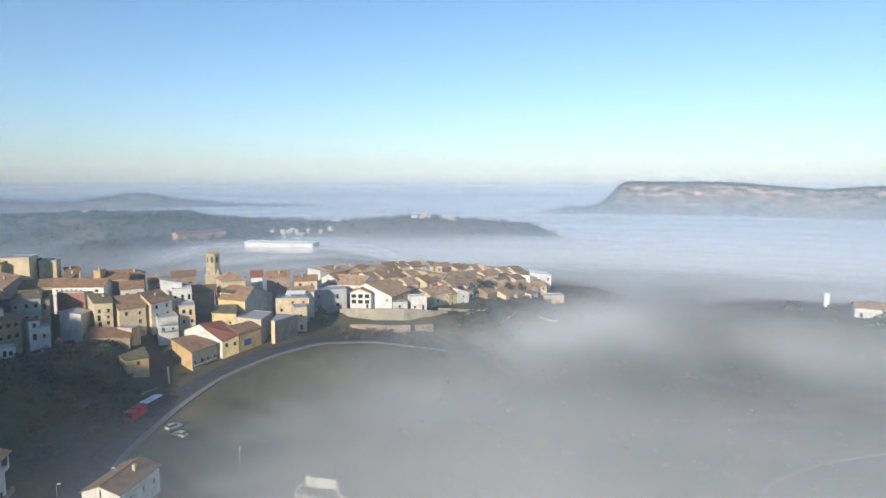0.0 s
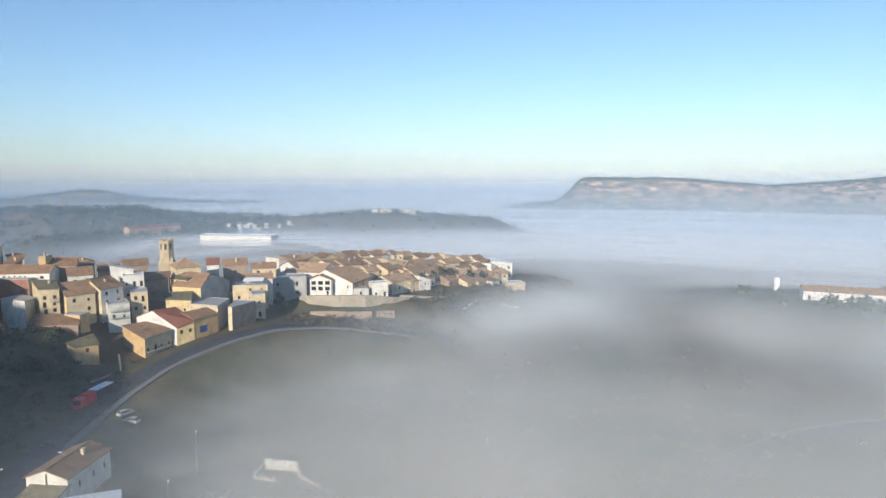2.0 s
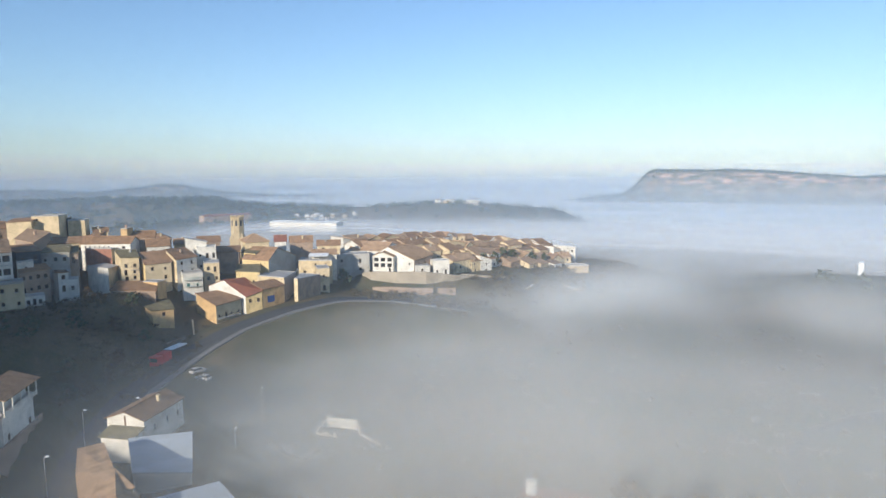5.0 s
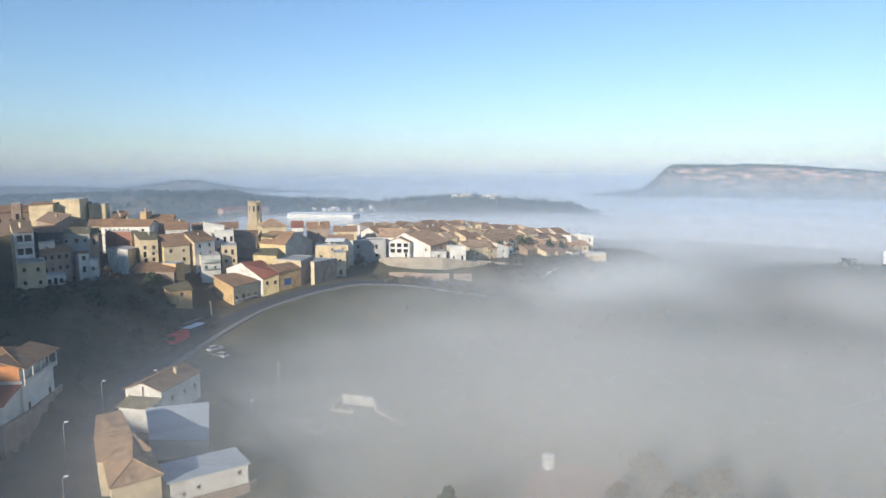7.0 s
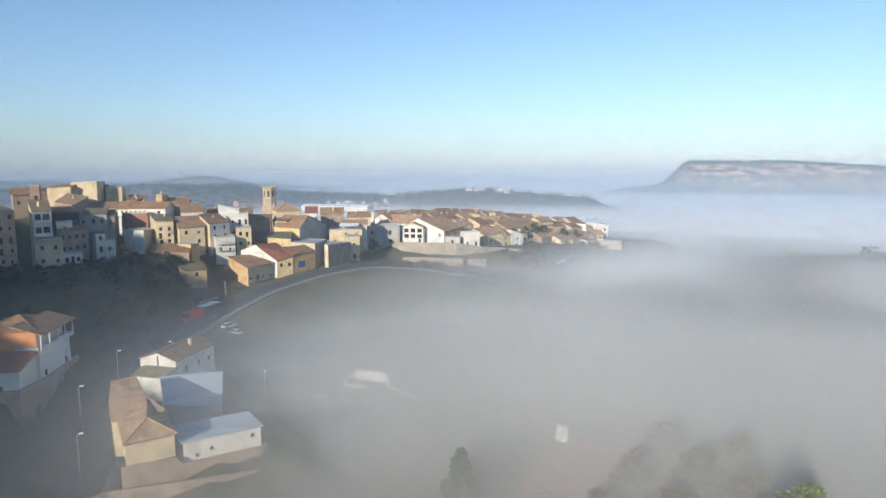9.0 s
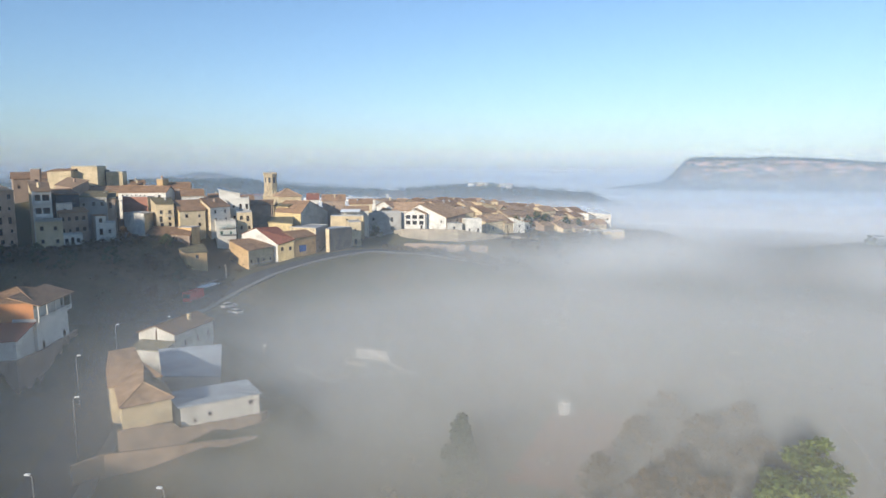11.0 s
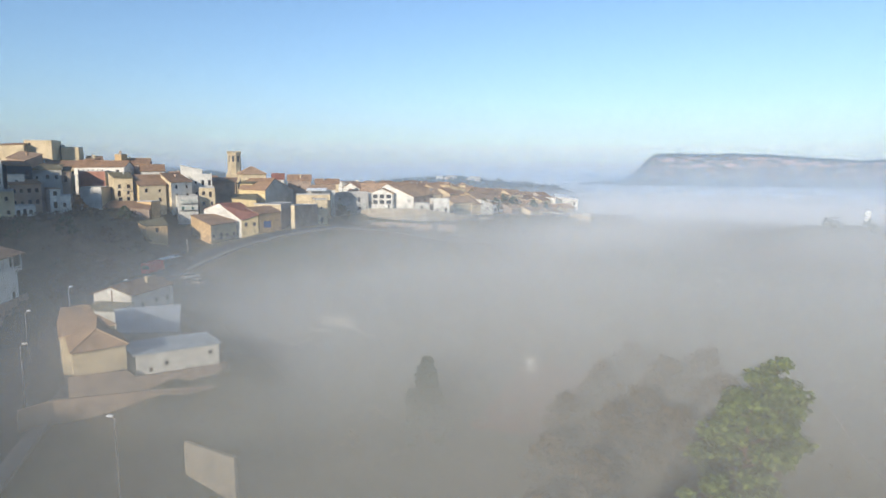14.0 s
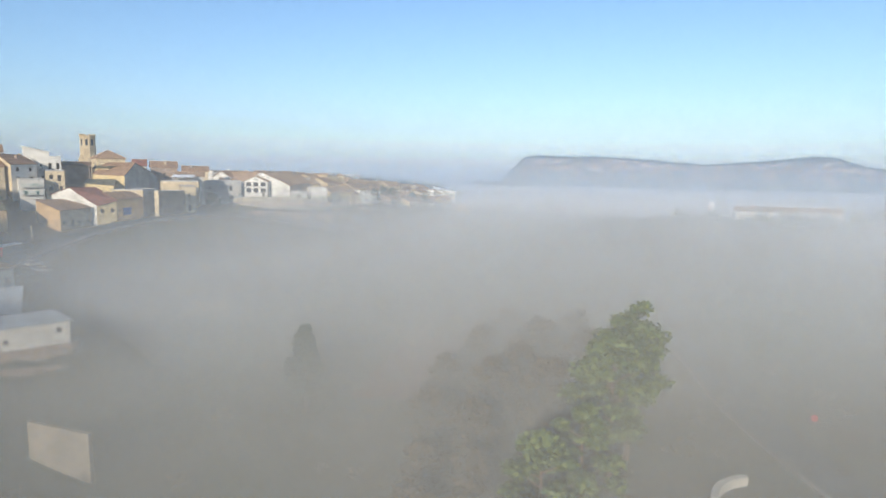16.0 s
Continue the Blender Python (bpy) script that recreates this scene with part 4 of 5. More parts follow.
# garden terraces on the shaded slope, and broken field walls below the promontory
for run, label in ((((-86.8, 174.2), (-83.4, 178.6)), "pale low wall beside the street"),
                   (((46, 291), (52, 290), (55, 293)), "broken white field wall under the promontory"),
                    (((-2, 268), (10, 273), (20, 283)), "terrace wall on the promontory slope"),
                   (((10, 266), (26, 276), (34, 288)), "lower terrace wall on the promontory slope")):
    x0 = run[0][0]
    retaining_wall([(x, y, height(x, y) - 1, height(x, y) + (0.5 if x < -80 else 0.9)) for x, y in run], 0.4, label, "brown" if x0 < -80 else "oldstone")

# ---- near the camera ----
barn = row_house((-69.2, 113.6), (-61.3, 112.4), 12.5, -4.6, -0.1, "y", "white", "tile", 0, rise=1.4, label="white gabled barn with clay tiled roof", name="barn", category="barn", group="", chimney=1,
                 wins={"right": [(-3, 1.5, 0.7, 1.1), (1.0, 1.5, 0.7, 1.1), (4.4, 1.5, 0.7, 1.1)]})
part("gable_post", Bag().box(-0.14, -6.37, 2.0, 0.14, -6.253, 5.2), MAT["wood"], barn, "dark timber post under the gable")
row_house((-68.6, 110.2), (-62.0, 109.2), 3.2, -5.5, -2.5, "front", "white", "tile_moss", 0, rise=1.0, label="brown tiled lean-to at the barn", chimney=0, name="lean_to", category="shed", group="")
hip = quad_house((-48.5, 75.3), (-43.6, 78.9), (-47.4, 83.2), (-53.0, 81.6), -2.6, (0.4, 0.6, 0.6, 0.4), "flat", None, "cream", "slab", label="cream house with hipped clay tile roof", group="", parapet=0.0, foot=0.2)
hip_roof = Bag()
slope(hip_roof, [(-0.4, -4.9, 3.0), (5.0, -0.9, 3.2), (0.3, -0.2, 4.95)], 0.16)
slope(hip_roof, [(5.0, -0.9, 3.2), (1.0, 4.2, 3.2), (-4.9, 8.6, 4.5), (0.3, -0.2, 4.95)], 0.16)
slope(hip_roof, [(-5.8, 2.4, 3.0), (-0.4, -4.9, 3.0), (0.3, -0.2, 4.95), (-4.9, 8.6, 4.5)], 0.16)
for q in ((-0.4, -4.9, 3.0), (5.0, -0.9, 3.2), (-4.9, 8.6, 4.5)):
    hip_roof.tube(q, (0.3, -0.2, 4.95), 0.13, n=6)
part("hipped_roof", hip_roof, MAT["tile_pale"], hip, "hipped clay tile roof")
# brown right walls of both wings put the east side's shade into colour
quad_house((-54.8, 82.6), (-47.6, 83.4), (-53.2, 88.2), (-59.6, 89.2), -2.6, (0.2, 1.9, 1.9, 0.6), "lean", None, "cream", "tile_pale", {"right": "brown"}, label="long cream rear wing with clay tiled lean-to roof", group="", foot=2.5)
quad_house((-59.8, 89.6), (-53.4, 88.6), (-61.6, 99.6), (-64.9, 97.9), -2.6, (0.5, 1.8, 0.9, 0.6), "lean", None, "cream", "tile_pale", {"right": "brown"}, label="far cream wing with clay tiled lean-to roof", group="", foot=2.5)
retaining_wall([(-48.9, 74.7, -8, -2.65), (-43.4, 78.5, -8, -2.9), (-42.6, 79.2, -8, -4.0), (-34.0, 86.0, -9, -4.3), (-33.6, 87.5, -9, -4.4)], 0.35, "brown rendered plinth wall under the hipped house", "brown")
quad_house((-43.0, 80.0), (-34.4, 86.6), (-38.2, 90.4), (-47.0, 84.2), -4.2, (-1.4, -1.5, -1.0, -1.0), "lean", None, "white", "sheet", wins={"front": [(-1.6, 0.9, 0.5, 0.5), (4.2, 1.4, 0.6, 0.6), (-3.6, 0.4, 0.4, 0.4)]}, label="white building with pale sheet roof and small windows", group="", foot=0.6)
quad_house((-55.6, 98.2), (-45.6, 97.6), (-50.8, 109.2), (-61.6, 107.6), -6.0, (-3.4, -2.9, -1.1, -1.8), "lean", None, "white", "sheet", label="grey-white warehouse with pale sheet roof", group="", name="warehouse", category="warehouse", foot=3.0)
row_house((-92.0, 100.8), (-82.4, 103.3), 11, 3.2, 7.8, "hip", "orange", "tile", 0, rise=1.8, side_wall="white", label="orange house with hipped clay tile roof", chimney=0, group="",
          wins={"front": [(-2.4, 1.0, 1.6, 1.4)]})
row_house((-92.6, 93.0), (-80.4, 96.3), 6.6, -2.0, 2.6, "front", "white", "tile_red", 2, rise=1.6, label="white ground floor with red tiled lean-to roof", chimney=0, group="")
row_house((-81.6, 102.8), (-84.2, 114.4), 4.0, -2.0, 4.0, "flat", "white", "slab", 3, floors=1, label="white house wing with roof terrace", chimney=0, group="", parapet=0.7)
row_house((189.2, 281.8), (231.0, 262.0), 10, -3.5, 0.8, "x", "white", "tile_pale", 9, floors=1, rise=2.0, label="long low white farm building with pale roof", group="", name="farm_building", category="farm building", chimney=0)


# wall added to cover the ragged ground edge below the wing
retaining_wall([(-92.8, 92.0, -8, -0.4), (-79.9, 95.5, -8, -0.6), (-80.7, 102.6, -8, -0.8), (-84.8, 117.7, -8, -1.0)], 0.5, "dark added wall hiding the ragged bank under the orange house", "brown")


def veranda():
    """Tiled roof on posts over the wing's terrace, with a pale railing."""
    ob = thing("veranda", pose(-83.6, 108.2, 4.1, 0, 0, 102.6), "covered roof terrace with pale posts, railing and brown tiled roof", "veranda")
    for u in (-6.2, -3.1, 0.0, 3.1, 6.2):
        part("post", Bag().box(u - 0.1, -1.6, 0.1, u + 0.1, -1.4, 3.3), MAT["white"], ob)
    part("railing", Bag().box(-6.3, -1.62, 0.75, 6.3, -1.52, 1.0).box(-6.3, -1.6, 0.1, 6.3, -1.54, 0.6), MAT["white"], ob, "pale solid railing")
    roof = Bag()
    slope(roof, [(-6.8, -2.1, 3.3), (6.8, -2.1, 3.3), (6.8, 3.2, 5.0), (-6.8, 3.2, 5.0)], 0.16)
    part("roof", roof, MAT["tile"], ob)


veranda()


def street_lamp(x, y, top, ground, turn):
    ob = thing("street_lamp", pose(x, y, ground, 0, 0, turn), "grey steel street lamp with a curved arm", "street lamp", "street lamps")
    h = top - ground
    part("pole", Bag().tube((0, 0, -1), (0, 0, h - 0.3), 0.06, 0.04), MAT["metal"], ob)
    part("arm", Bag().tube((0, 0, h - 0.3), (0.3, 0, h), 0.035), MAT["metal"], ob)
    head = part("lamp_head", Bag().box(0.2, -0.13, h - 0.02, 0.75, 0.13, h + 0.1), MAT["whitepaint"], ob)
    part("lamp_glass", Bag().box(0.25, -0.09, h - 0.06, 0.7, 0.09, h - 0.024), MAT["lampglass"], head)


LAMPS = [(-47.4, 139.1, 90, -3.0), (-45.0, 115.7, 90, -3.0), (-74.3, 114.1, 20, 1.1), (-68.2, 94.1, 20, 1.1), (-55.9, 76.3, 20, 1.1), (-45.5, 55.8, 180, 1.1), (-31.5, 55.3, 170, 0.6), (-66.2, 120.5, 200, 1.4)]
for x, y, turn, top in LAMPS:
    street_lamp(x, y, top, height(x, y), turn)


def lorry(x, y, z, yaw):
    ob = thing("lorry", pose(x, y, z, 0, 0, yaw), "red lorry with a white roofed trailer parked beside the street", "lorry")
    part("cab", Bag().box(-1.25, -1.2, 0.5, 1.25, 1.1, 3.1).box(-1.2, 1.1, 0.5, 1.2, 1.3, 1.4), MAT["redpaint"], ob)
    part("windscreen", Bag().box(-1.1, -1.24, 1.6, 1.1, -1.203, 2.7), MAT["glass"], ob)
    part("bed", Bag().box(-1.25, 1.4, 0.8, 1.25, 4.6, 3.3), MAT["redpaint"], ob, "red box body")
    part("trailer", Bag().box(-1.25, 4.8, 0.8, 1.25, 11.5, 3.4), MAT["dark"], ob, "dark grey trailer")
    part("trailer_roof", Bag().box(-1.3, 4.75, 3.4, 1.3, 11.55, 3.55), MAT["whitepaint"], ob, "white trailer roof")
    for wy in (-0.3, 2.6, 3.8, 8.8, 10.2):
        for sx in (-1, 1):
            part("wheel", Bag().tube((1.27 * sx, wy, 0.5), (0.95 * sx, wy, 0.5), 0.5, n=14), MAT["rubber"], ob)


lorry(-82.6, 159.5, -4.6, -11)

retaining_wall([(-51.5, 69.2, -9, -4.9), (-49.2, 72.1, -9, -4.7), (-39.6, 76.6, -9, -4.9), (-33, 82, -9, -6.0)], 0.4, "brown rendered yard wall below the hipped house", "brown")
retaining_wall([(-31, 67.5, -11, -7.4), (-24, 64.3, -11, -7.7)], 0.4, "cream plastered yard wall in the fog", "oldstone")
# low broken walls and a white tank out on the valley floor
rng = random.Random(31)
for (ax, ay), (bx, by), top, ragged, label in (((-32.4, 139.8), (-24.8, 137.9), 2.4, 0.1, "white standing wall of a ruined farmhouse"), ((-24.8, 137.9), (-23.9, 134.6), 2.0, 0.3, "short white return wall of a ruined farmhouse"),
                                               ((-33.4, 134.6), (-32.4, 139.8), 1.6, 0.5, "crumbled side wall of a ruined farmhouse"), ((-33.4, 134.6), (-28.6, 133.2), 1.3, 0.7, "broken front wall of a ruined farmhouse"),
                                               ((-23.9, 134.8), (-18.6, 129.2), 0.7, 0.2, "low pale garden wall beside the ruin"), ((-42.4, 127.6), (-40.2, 126.2), 1.5, 0.4, "broken pale wall stub in the ruined yard"),
                                               ((-39.6, 126.4), (-38.2, 124.6), 1.6, 0.5, "pale wall corner in the ruined yard"), ((-38.2, 124.6), (-36.2, 127.8), 1.2, 0.6, "crumbling inner wall of the ruined yard"),
                                               ((-38.2, 124.4), (-33.0, 121.0), 0.8, 0.4, "low rubble wall of the ruined yard"), ((-33.0, 121.0), (-30.6, 125.4), 1.3, 0.5, "leaning rubble wall of the ruined yard")):
    pts = []
    for k in range(9):
        x, y = ax + (bx - ax) * k / 8, ay + (by - ay) * k / 8
        g = height(x, y)
        pts.append((x, y, g - 1, g + top * (1 - ragged * rng.random())))
    retaining_wall(pts, 0.45, label, "white" if top > 2.2 else "oldstone")


def field(name, x0, y0, across, along_, turn, material, label):
    """A plot that follows the lie of the land."""
    bag, n = Bag(), 14
    m = pose(x0, y0, 0, 0, 0, turn)
    grid = [[m @ Vector((across * (i / n - 0.5) * (1 + 0.06 * noise.noise((j * 0.7, i * 0.2, 3))), along_ * (j / n - 0.5) * (1 + 0.06 * noise.noise((i * 0.7, 5, j * 0.2))), 0)) for i in range(n + 1)] for j in range(n + 1)]
    for line in grid:
        for p in line:
            p.z = height(p.x, p.y) + 0.14
    for j in range(n):
        for i in range(n):
            bag.face([grid[j][i], grid[j][i + 1], grid[j + 1][i + 1], grid[j + 1][i]])
    shape_thing(name, bag, material, Matrix(), label, name, kind="structure")


field("field", 17, 96, 22, 30, -20, plain("red_soil", (0.26, 0.1, 0.07), 0.95, 0.0, 0.35, 0.9), "bare reddish soil of a small plot")
field("yard", -2.0, 113.5, 9, 19, 52, MAT["asphalt"], "flat grey paved yard in the valley")


def tank(x, y, z, r, h, label):
    ob = thing("water_tank", pose(x, y, z), label, "water tank")
    part("drum", Bag().tube((0, 0, -2), (0, 0, h), r, r, 20), MAT["whitepaint"], ob)
    part("lid", Bag().tube((0, 0, h), (0, 0, h + r * 0.3), r * 1.04, r * 0.3, 20), MAT["whitepaint"], ob)


tank(12.6, 110.4, -12, 1.1, 1.9, "white round water tank in the valley field")
tank(188.2, 301.5, -1.5, 1.3, 5.2, "white upright tank beside the farm building")



def car(x, y, yaw, paint, label):
    """A small hatchback: pressed body, glazed cabin, wheels, lights."""
    ob = thing("car", pose(x, y, height(x, y) + 0.05, 0, 0, yaw), label, "car", "parked cars")
    side = [(-2.0, 0.35), (2.0, 0.35), (2.05, 0.7), (1.95, 0.88), (1.0, 1.0), (-1.85, 1.0), (-2.05, 0.75)]
    body = Bag()
    for sx in (-1, 1):
        ring = [Vector((0.82 * sx, u, v)) for u, v in side]
        body.face(ring if sx > 0 else ring[::-1])
    for (u0, v0), (u1, v1) in zip(side, side[1:] + side[:1]):
        body.face([(-0.82, u0, v0), (-0.82, u1, v1), (0.82, u1, v1), (0.82, u0, v0)])
    part("body", body, MAT[paint], ob)
    cabin = Bag()
    low, high = [(-1.8, 1.0), (0.95, 1.0)], [(-1.45, 1.45), (0.3, 1.45)]
    p = [[Vector((s * w, u, v)) for s in (-1, 1) for u, v in lv] for lv, w in ((low, 0.78), (high, 0.64))]
    for q in ((0, 1), (3, 2), (2, 0), (1, 3)):
        cabin.face([p[0][q[0]], p[0][q[1]], p[1][q[1]], p[1][q[0]]])
    part("windows", cabin, MAT["glass"], ob)
    part("roof", Bag().box(-0.64, -1.45, 1.45, 0.64, 0.3, 1.5), MAT[paint], ob)
    for sx in (-1, 1):
        for wy in (-1.25, 1.25):
            wheel = part("wheel", Bag().tube((0.66 * sx, wy, 0.31), (0.84 * sx, wy, 0.31), 0.31, n=14), MAT["rubber"], ob)
            part("rim", Bag().tube((0.842 * sx, wy, 0.31), (0.856 * sx, wy, 0.31), 0.19, n=12), MAT["metal"], wheel)
        part("headlight", Bag().box(0.5 * sx - 0.16, 2.0, 0.66, 0.5 * sx + 0.16, 2.062, 0.8), MAT["lampglass"], ob)


# white cars: the veil of fog over them is put into grey paint
car(-69.6, 155.2, -30, "slab", "small white car on the verge, greyed in place of fog")
car(-67.0, 152.4, 70, "slab", "white car on rough ground beside the street, greyed in place of fog")


def road_sign(x, y):
    ob = thing("road_sign", pose(x, y, height(x, y), 0, 0, -35), "small round red road sign on a steel post", "road sign")
    part("post", Bag().tube((0, 0, -0.5), (0, 0, 2.1), 0.04), MAT["metal"], ob)
    part("sign_plate", Bag().tube((0, -0.06, 1.75), (0, -0.04, 1.75), 0.42, n=20), MAT["redpaint"], ob)


road_sign(57.6, 66.6)


def curved_wall():
    bag = Bag()
    n, r0, r1, h = 14, 6.0, 6.7, 0.7
    for k in range(n):
        a, b = (math.pi * (0.5 + 0.5 * j / n) for j in (k, k + 1))
        q = [Vector((r * math.cos(t), r * math.sin(t), z)) for z in (-1.0, h) for t in (a, b) for r in (r0, r1)]
        for f in ((4, 5, 7, 6), (1, 3, 7, 5), (2, 0, 4, 6), (0, 1, 5, 4), (3, 2, 6, 7)):
            bag.face([q[i] for i in f])
    shape_thing("garden_wall", bag, MAT["white"], pose(41.6, 50.0, height(41.6, 50)), "low curved pale garden wall", "wall")


curved_wall()

EAST_ROAD = [(48, 30, -12), (52.6, 69, -12), (54.6, 78, -12), (61, 99, -12), (66, 123, -12), (80, 140, -12), (101, 150, -12), (127, 156, -12), (200, 165, -12)]
ribbon("road", EAST_ROAD, -2.8, 2.8, 0.12, MAT["asphalt"], "narrow asphalt lane through the fields", "road", follow=height)
ribbon("kerb", EAST_ROAD, -3.3, -2.8, 0.22, MAT["kerb"], "pale concrete kerb of the lane", "kerb", follow=height, edge=0.4)

# ---- far side of the valley ----
far = dict(group="", chimney=0, foot=22)
row_house((-172.6, 540.3), (-110.5, 525.5), 14, 0.0, 5.6, "x", "white", "whitepaint", 0, rise=0.9, label="very long white warehouse with pale roof", name="warehouse", category="warehouse", **far)
row_house((-285, 668), (-247, 708), 14, -7, 1.5, "x", "brick", "tile_red", 9, rise=2, label="long brick farm building with red roof", name="farm_building", category="farm building", **far)
rng = random.Random(23)
for cx, cy, cz, n, sx in ((-12, 850, 8, 18, 27), (-192, 800, -3, 15, 33), (-480, 830, 10, 7, 40), (-405, 800, 6, 3, 30), (-150, 815, 0, 3, 12)):
    for k in range(n):
        x, y = cx + rng.uniform(-sx, sx), cy + rng.uniform(-16, 16)
        w, d, h = rng.uniform(3.2, 7.0), rng.uniform(4, 7), rng.uniform(2.4, 4.2)
        wall = rng.choice(["white", "white", "white", "cream"])
        house(x, y, height(x, y), w, d, h, rng.uniform(-15, 50), rng.choice(["x", "flat", "y"]), wall, rng.choice(["tile_pale", "tile", "slab"]), rng.choice([2, 3]), floors=1, foot=6, chimney=0,
              group="far houses", label=f"{COLOUR[wall]} far house on the hill across the valley")


def pylon(x, y, z, h):
    ob = thing("pylon", pose(x, y, z, 0, 0, 30), "pale steel lattice pylon on the hillside", "pylon")
    legs = Bag()
    for sx in (-1, 1):
        for sy in (-1, 1):
            legs.tube((3 * sx, 3 * sy, -4), (0.5 * sx, 0.5 * sy, h), 0.35, 0.25, 6)
    part("legs", legs, MAT["whitepaint"], ob)
    br = Bag()
    for k in range(8):
        z0, z1 = h * k / 8, h * (k + 1) / 8
        r0, r1 = 3 - 2.5 * k / 8, 3 - 2.5 * (k + 1) / 8
        for s in (-1, 1):
            br.tube((-r0, s * r0, z0), (r1, s * r1, z1), 0.14, n=5).tube((r0, s * r0, z0), (-r1, s * r1, z1), 0.14, n=5)
    part("bracing", br, MAT["whitepaint"], ob)
    for k, wide in ((0.72, 6), (0.84, 5), (0.95, 4)):
        part("crossarm", Bag().tube((-wide, 0, h * k), (wide, 0, h * k), 0.25, n=6), MAT["whitepaint"], ob)


pylon(667, 1355, -14, 38)
row_house((690, 1345), (790, 1300), 14, -12, -7, "x", "cream", "tile_pale", 0, rise=1.5, label="long pale farm sheds on the mesa slope", name="farm_building", category="farm building", **far)

# ---- trees, scrub ----


def leaf_matter(name, c, c2):
    m, t, o = shader(name)
    rnd = t.nodes.new("ShaderNodeNewGeometry").outputs["Random Per Island"]
    geo = t.nodes.new("ShaderNodeNewGeometry").outputs["Position"]
    col = ramp(t, rnd, [(0.0, tint(c, 0.6)), (0.5, c), (1.0, c2)])
    col = mixed(t, 0.4, col, ramp(t, grain(t, geo, 0.6), [(0.3, (0.5, 0.5, 0.45)), (0.7, (1, 1, 1))]), "MULTIPLY")
    return finish(m, t, o, col, 0.85)


LEAF = dict(
    pine=leaf_matter("pine_needles", (0.1, 0.14, 0.035), (0.2, 0.24, 0.07)), dark=leaf_matter("dark_conifer", (0.035, 0.06, 0.03), (0.06, 0.09, 0.04)),
    olive=leaf_matter("olive_leaves", (0.07, 0.09, 0.045), (0.13, 0.14, 0.08)), brown=leaf_matter("winter_twigs", (0.095, 0.068, 0.036), (0.16, 0.11, 0.06)),
    dry=leaf_matter("dry_scrub", (0.08, 0.065, 0.035), (0.17, 0.13, 0.07)),
)
BARK = plain("bark", (0.16, 0.11, 0.075), 0.95, 0.0, 0.4, 6.0)


def clump(v, f, c, r, rng, n, leaf, flat=0.75):
    """Small leaf blades scattered over a lumpy clump."""
    for _ in range(n):
        d = Vector((rng.gauss(0, 1), rng.gauss(0, 1), rng.gauss(0, 1))).normalized()
        p = Vector(c) + Vector((d.x * r, d.y * r, d.z * r * flat)) * rng.uniform(0.55, 1.05)
        u = Vector((rng.gauss(0, 1), rng.gauss(0, 1), rng.gauss(0, 0.6))).normalized()
        w = u.cross(d + Vector((0.01, 0.02, 0.03))).normalized()
        s = leaf * rng.uniform(0.6, 1.3)
        k = len(v)
        v += [tuple(p - u * s), tuple(p + w * s * 0.55), tuple(p + u * s), tuple(p - w * s * 0.55)]
        f.append((k, k + 1, k + 2, k + 3))


def tree(x, y, z, h, spread, leaf, label, seed, clumps=26, blades=46, bare=0.35, blade=0.28, name="tree", shape="round"):
    rng = random.Random(seed)
    ob = thing(name, pose(x, y, z, 0, 0, rng.uniform(0, 360)), label, "tree", "trees")
    trunk = Bag()
    bend = Vector((rng.uniform(-0.6, 0.6), rng.uniform(-0.6, 0.6), 0))
    knots = [Vector((0, 0, -1.0)), Vector((0, 0, h * 0.3)) + bend * 0.4, Vector((0, 0, h * 0.62)) + bend, Vector((0, 0, h * 0.9)) + bend * 0.7]
    radii = [h * 0.022, h * 0.018, h * 0.012, h * 0.004]
    for a, b, r0, r1 in zip(knots, knots[1:], radii, radii[1:]):
        trunk.tube(a, b, r0, r1, 8)
    v, f = [], []
    for k in range(clumps):
        t = (k + 0.5) / clumps
        zz = h * (bare + (1 - bare) * t)
        if shape == "cone":
            reach = spread * (1 - t) ** 0.8 * rng.uniform(0.5, 1.0)
        else:
            reach = spread * math.sin(math.pi * (0.18 + 0.76 * t)) * rng.uniform(0.45, 1.0)
        a = k * 2.4 + rng.uniform(-0.5, 0.5)
        c = Vector((reach * math.cos(a), reach * math.sin(a), zz + rng.uniform(-0.04, 0.04) * h)) + bend * t
        root = Vector((0, 0, zz - reach * 0.45)) + bend * t
        trunk.tube(root, root + (c - root) * 0.85, h * 0.006, h * 0.002, 5)
        clump(v, f, c, spread * rng.uniform(0.22, 0.36) * (1 - 0.4 * t if shape == "cone" else 1), rng, blades, blade)
    part("trunk", trunk, BARK, ob)
    part("crown", mesh_of("crown", v, f, LEAF[leaf]), None, ob)
    return ob


# pines and bare trees below the camera's last stretch
tree(27.5, 58.0, height(27.5, 58.0), 15.5, 4.6, "pine", "tall green pine tree with a forked trunk", 1, 34, 120, 0.38, 0.34, "pine_tree")
tree(31.5, 63.0, height(31.5, 63.0), 17.0, 4.2, "pine", "tall green pine tree with bare lower trunk", 2, 30, 110, 0.42, 0.34, "pine_tree")
tree(15.8, 45.0, height(15.8, 45), 11.5, 3.4, "pine", "bright green young pine tree", 3, 26, 120, 0.3, 0.3, "pine_tree")
tree(20.5, 49.0, height(20.5, 49), 12.5, 3.2, "pine", "bright green pine tree in the grove", 4, 24, 110, 0.3, 0.3, "pine_tree")
tree(-4.2, 81, height(-4.2, 81), 11.5, 3.8, "dark", "dark green conifer standing in the fog", 5, 44, 110, 0.08, 0.36, "conifer", "cone")
tree(12.5, 40.0, height(12.5, 40), 9.5, 2.6, "brown", "brown winter tree beside the pines", 6, 20, 80, 0.25, 0.28)
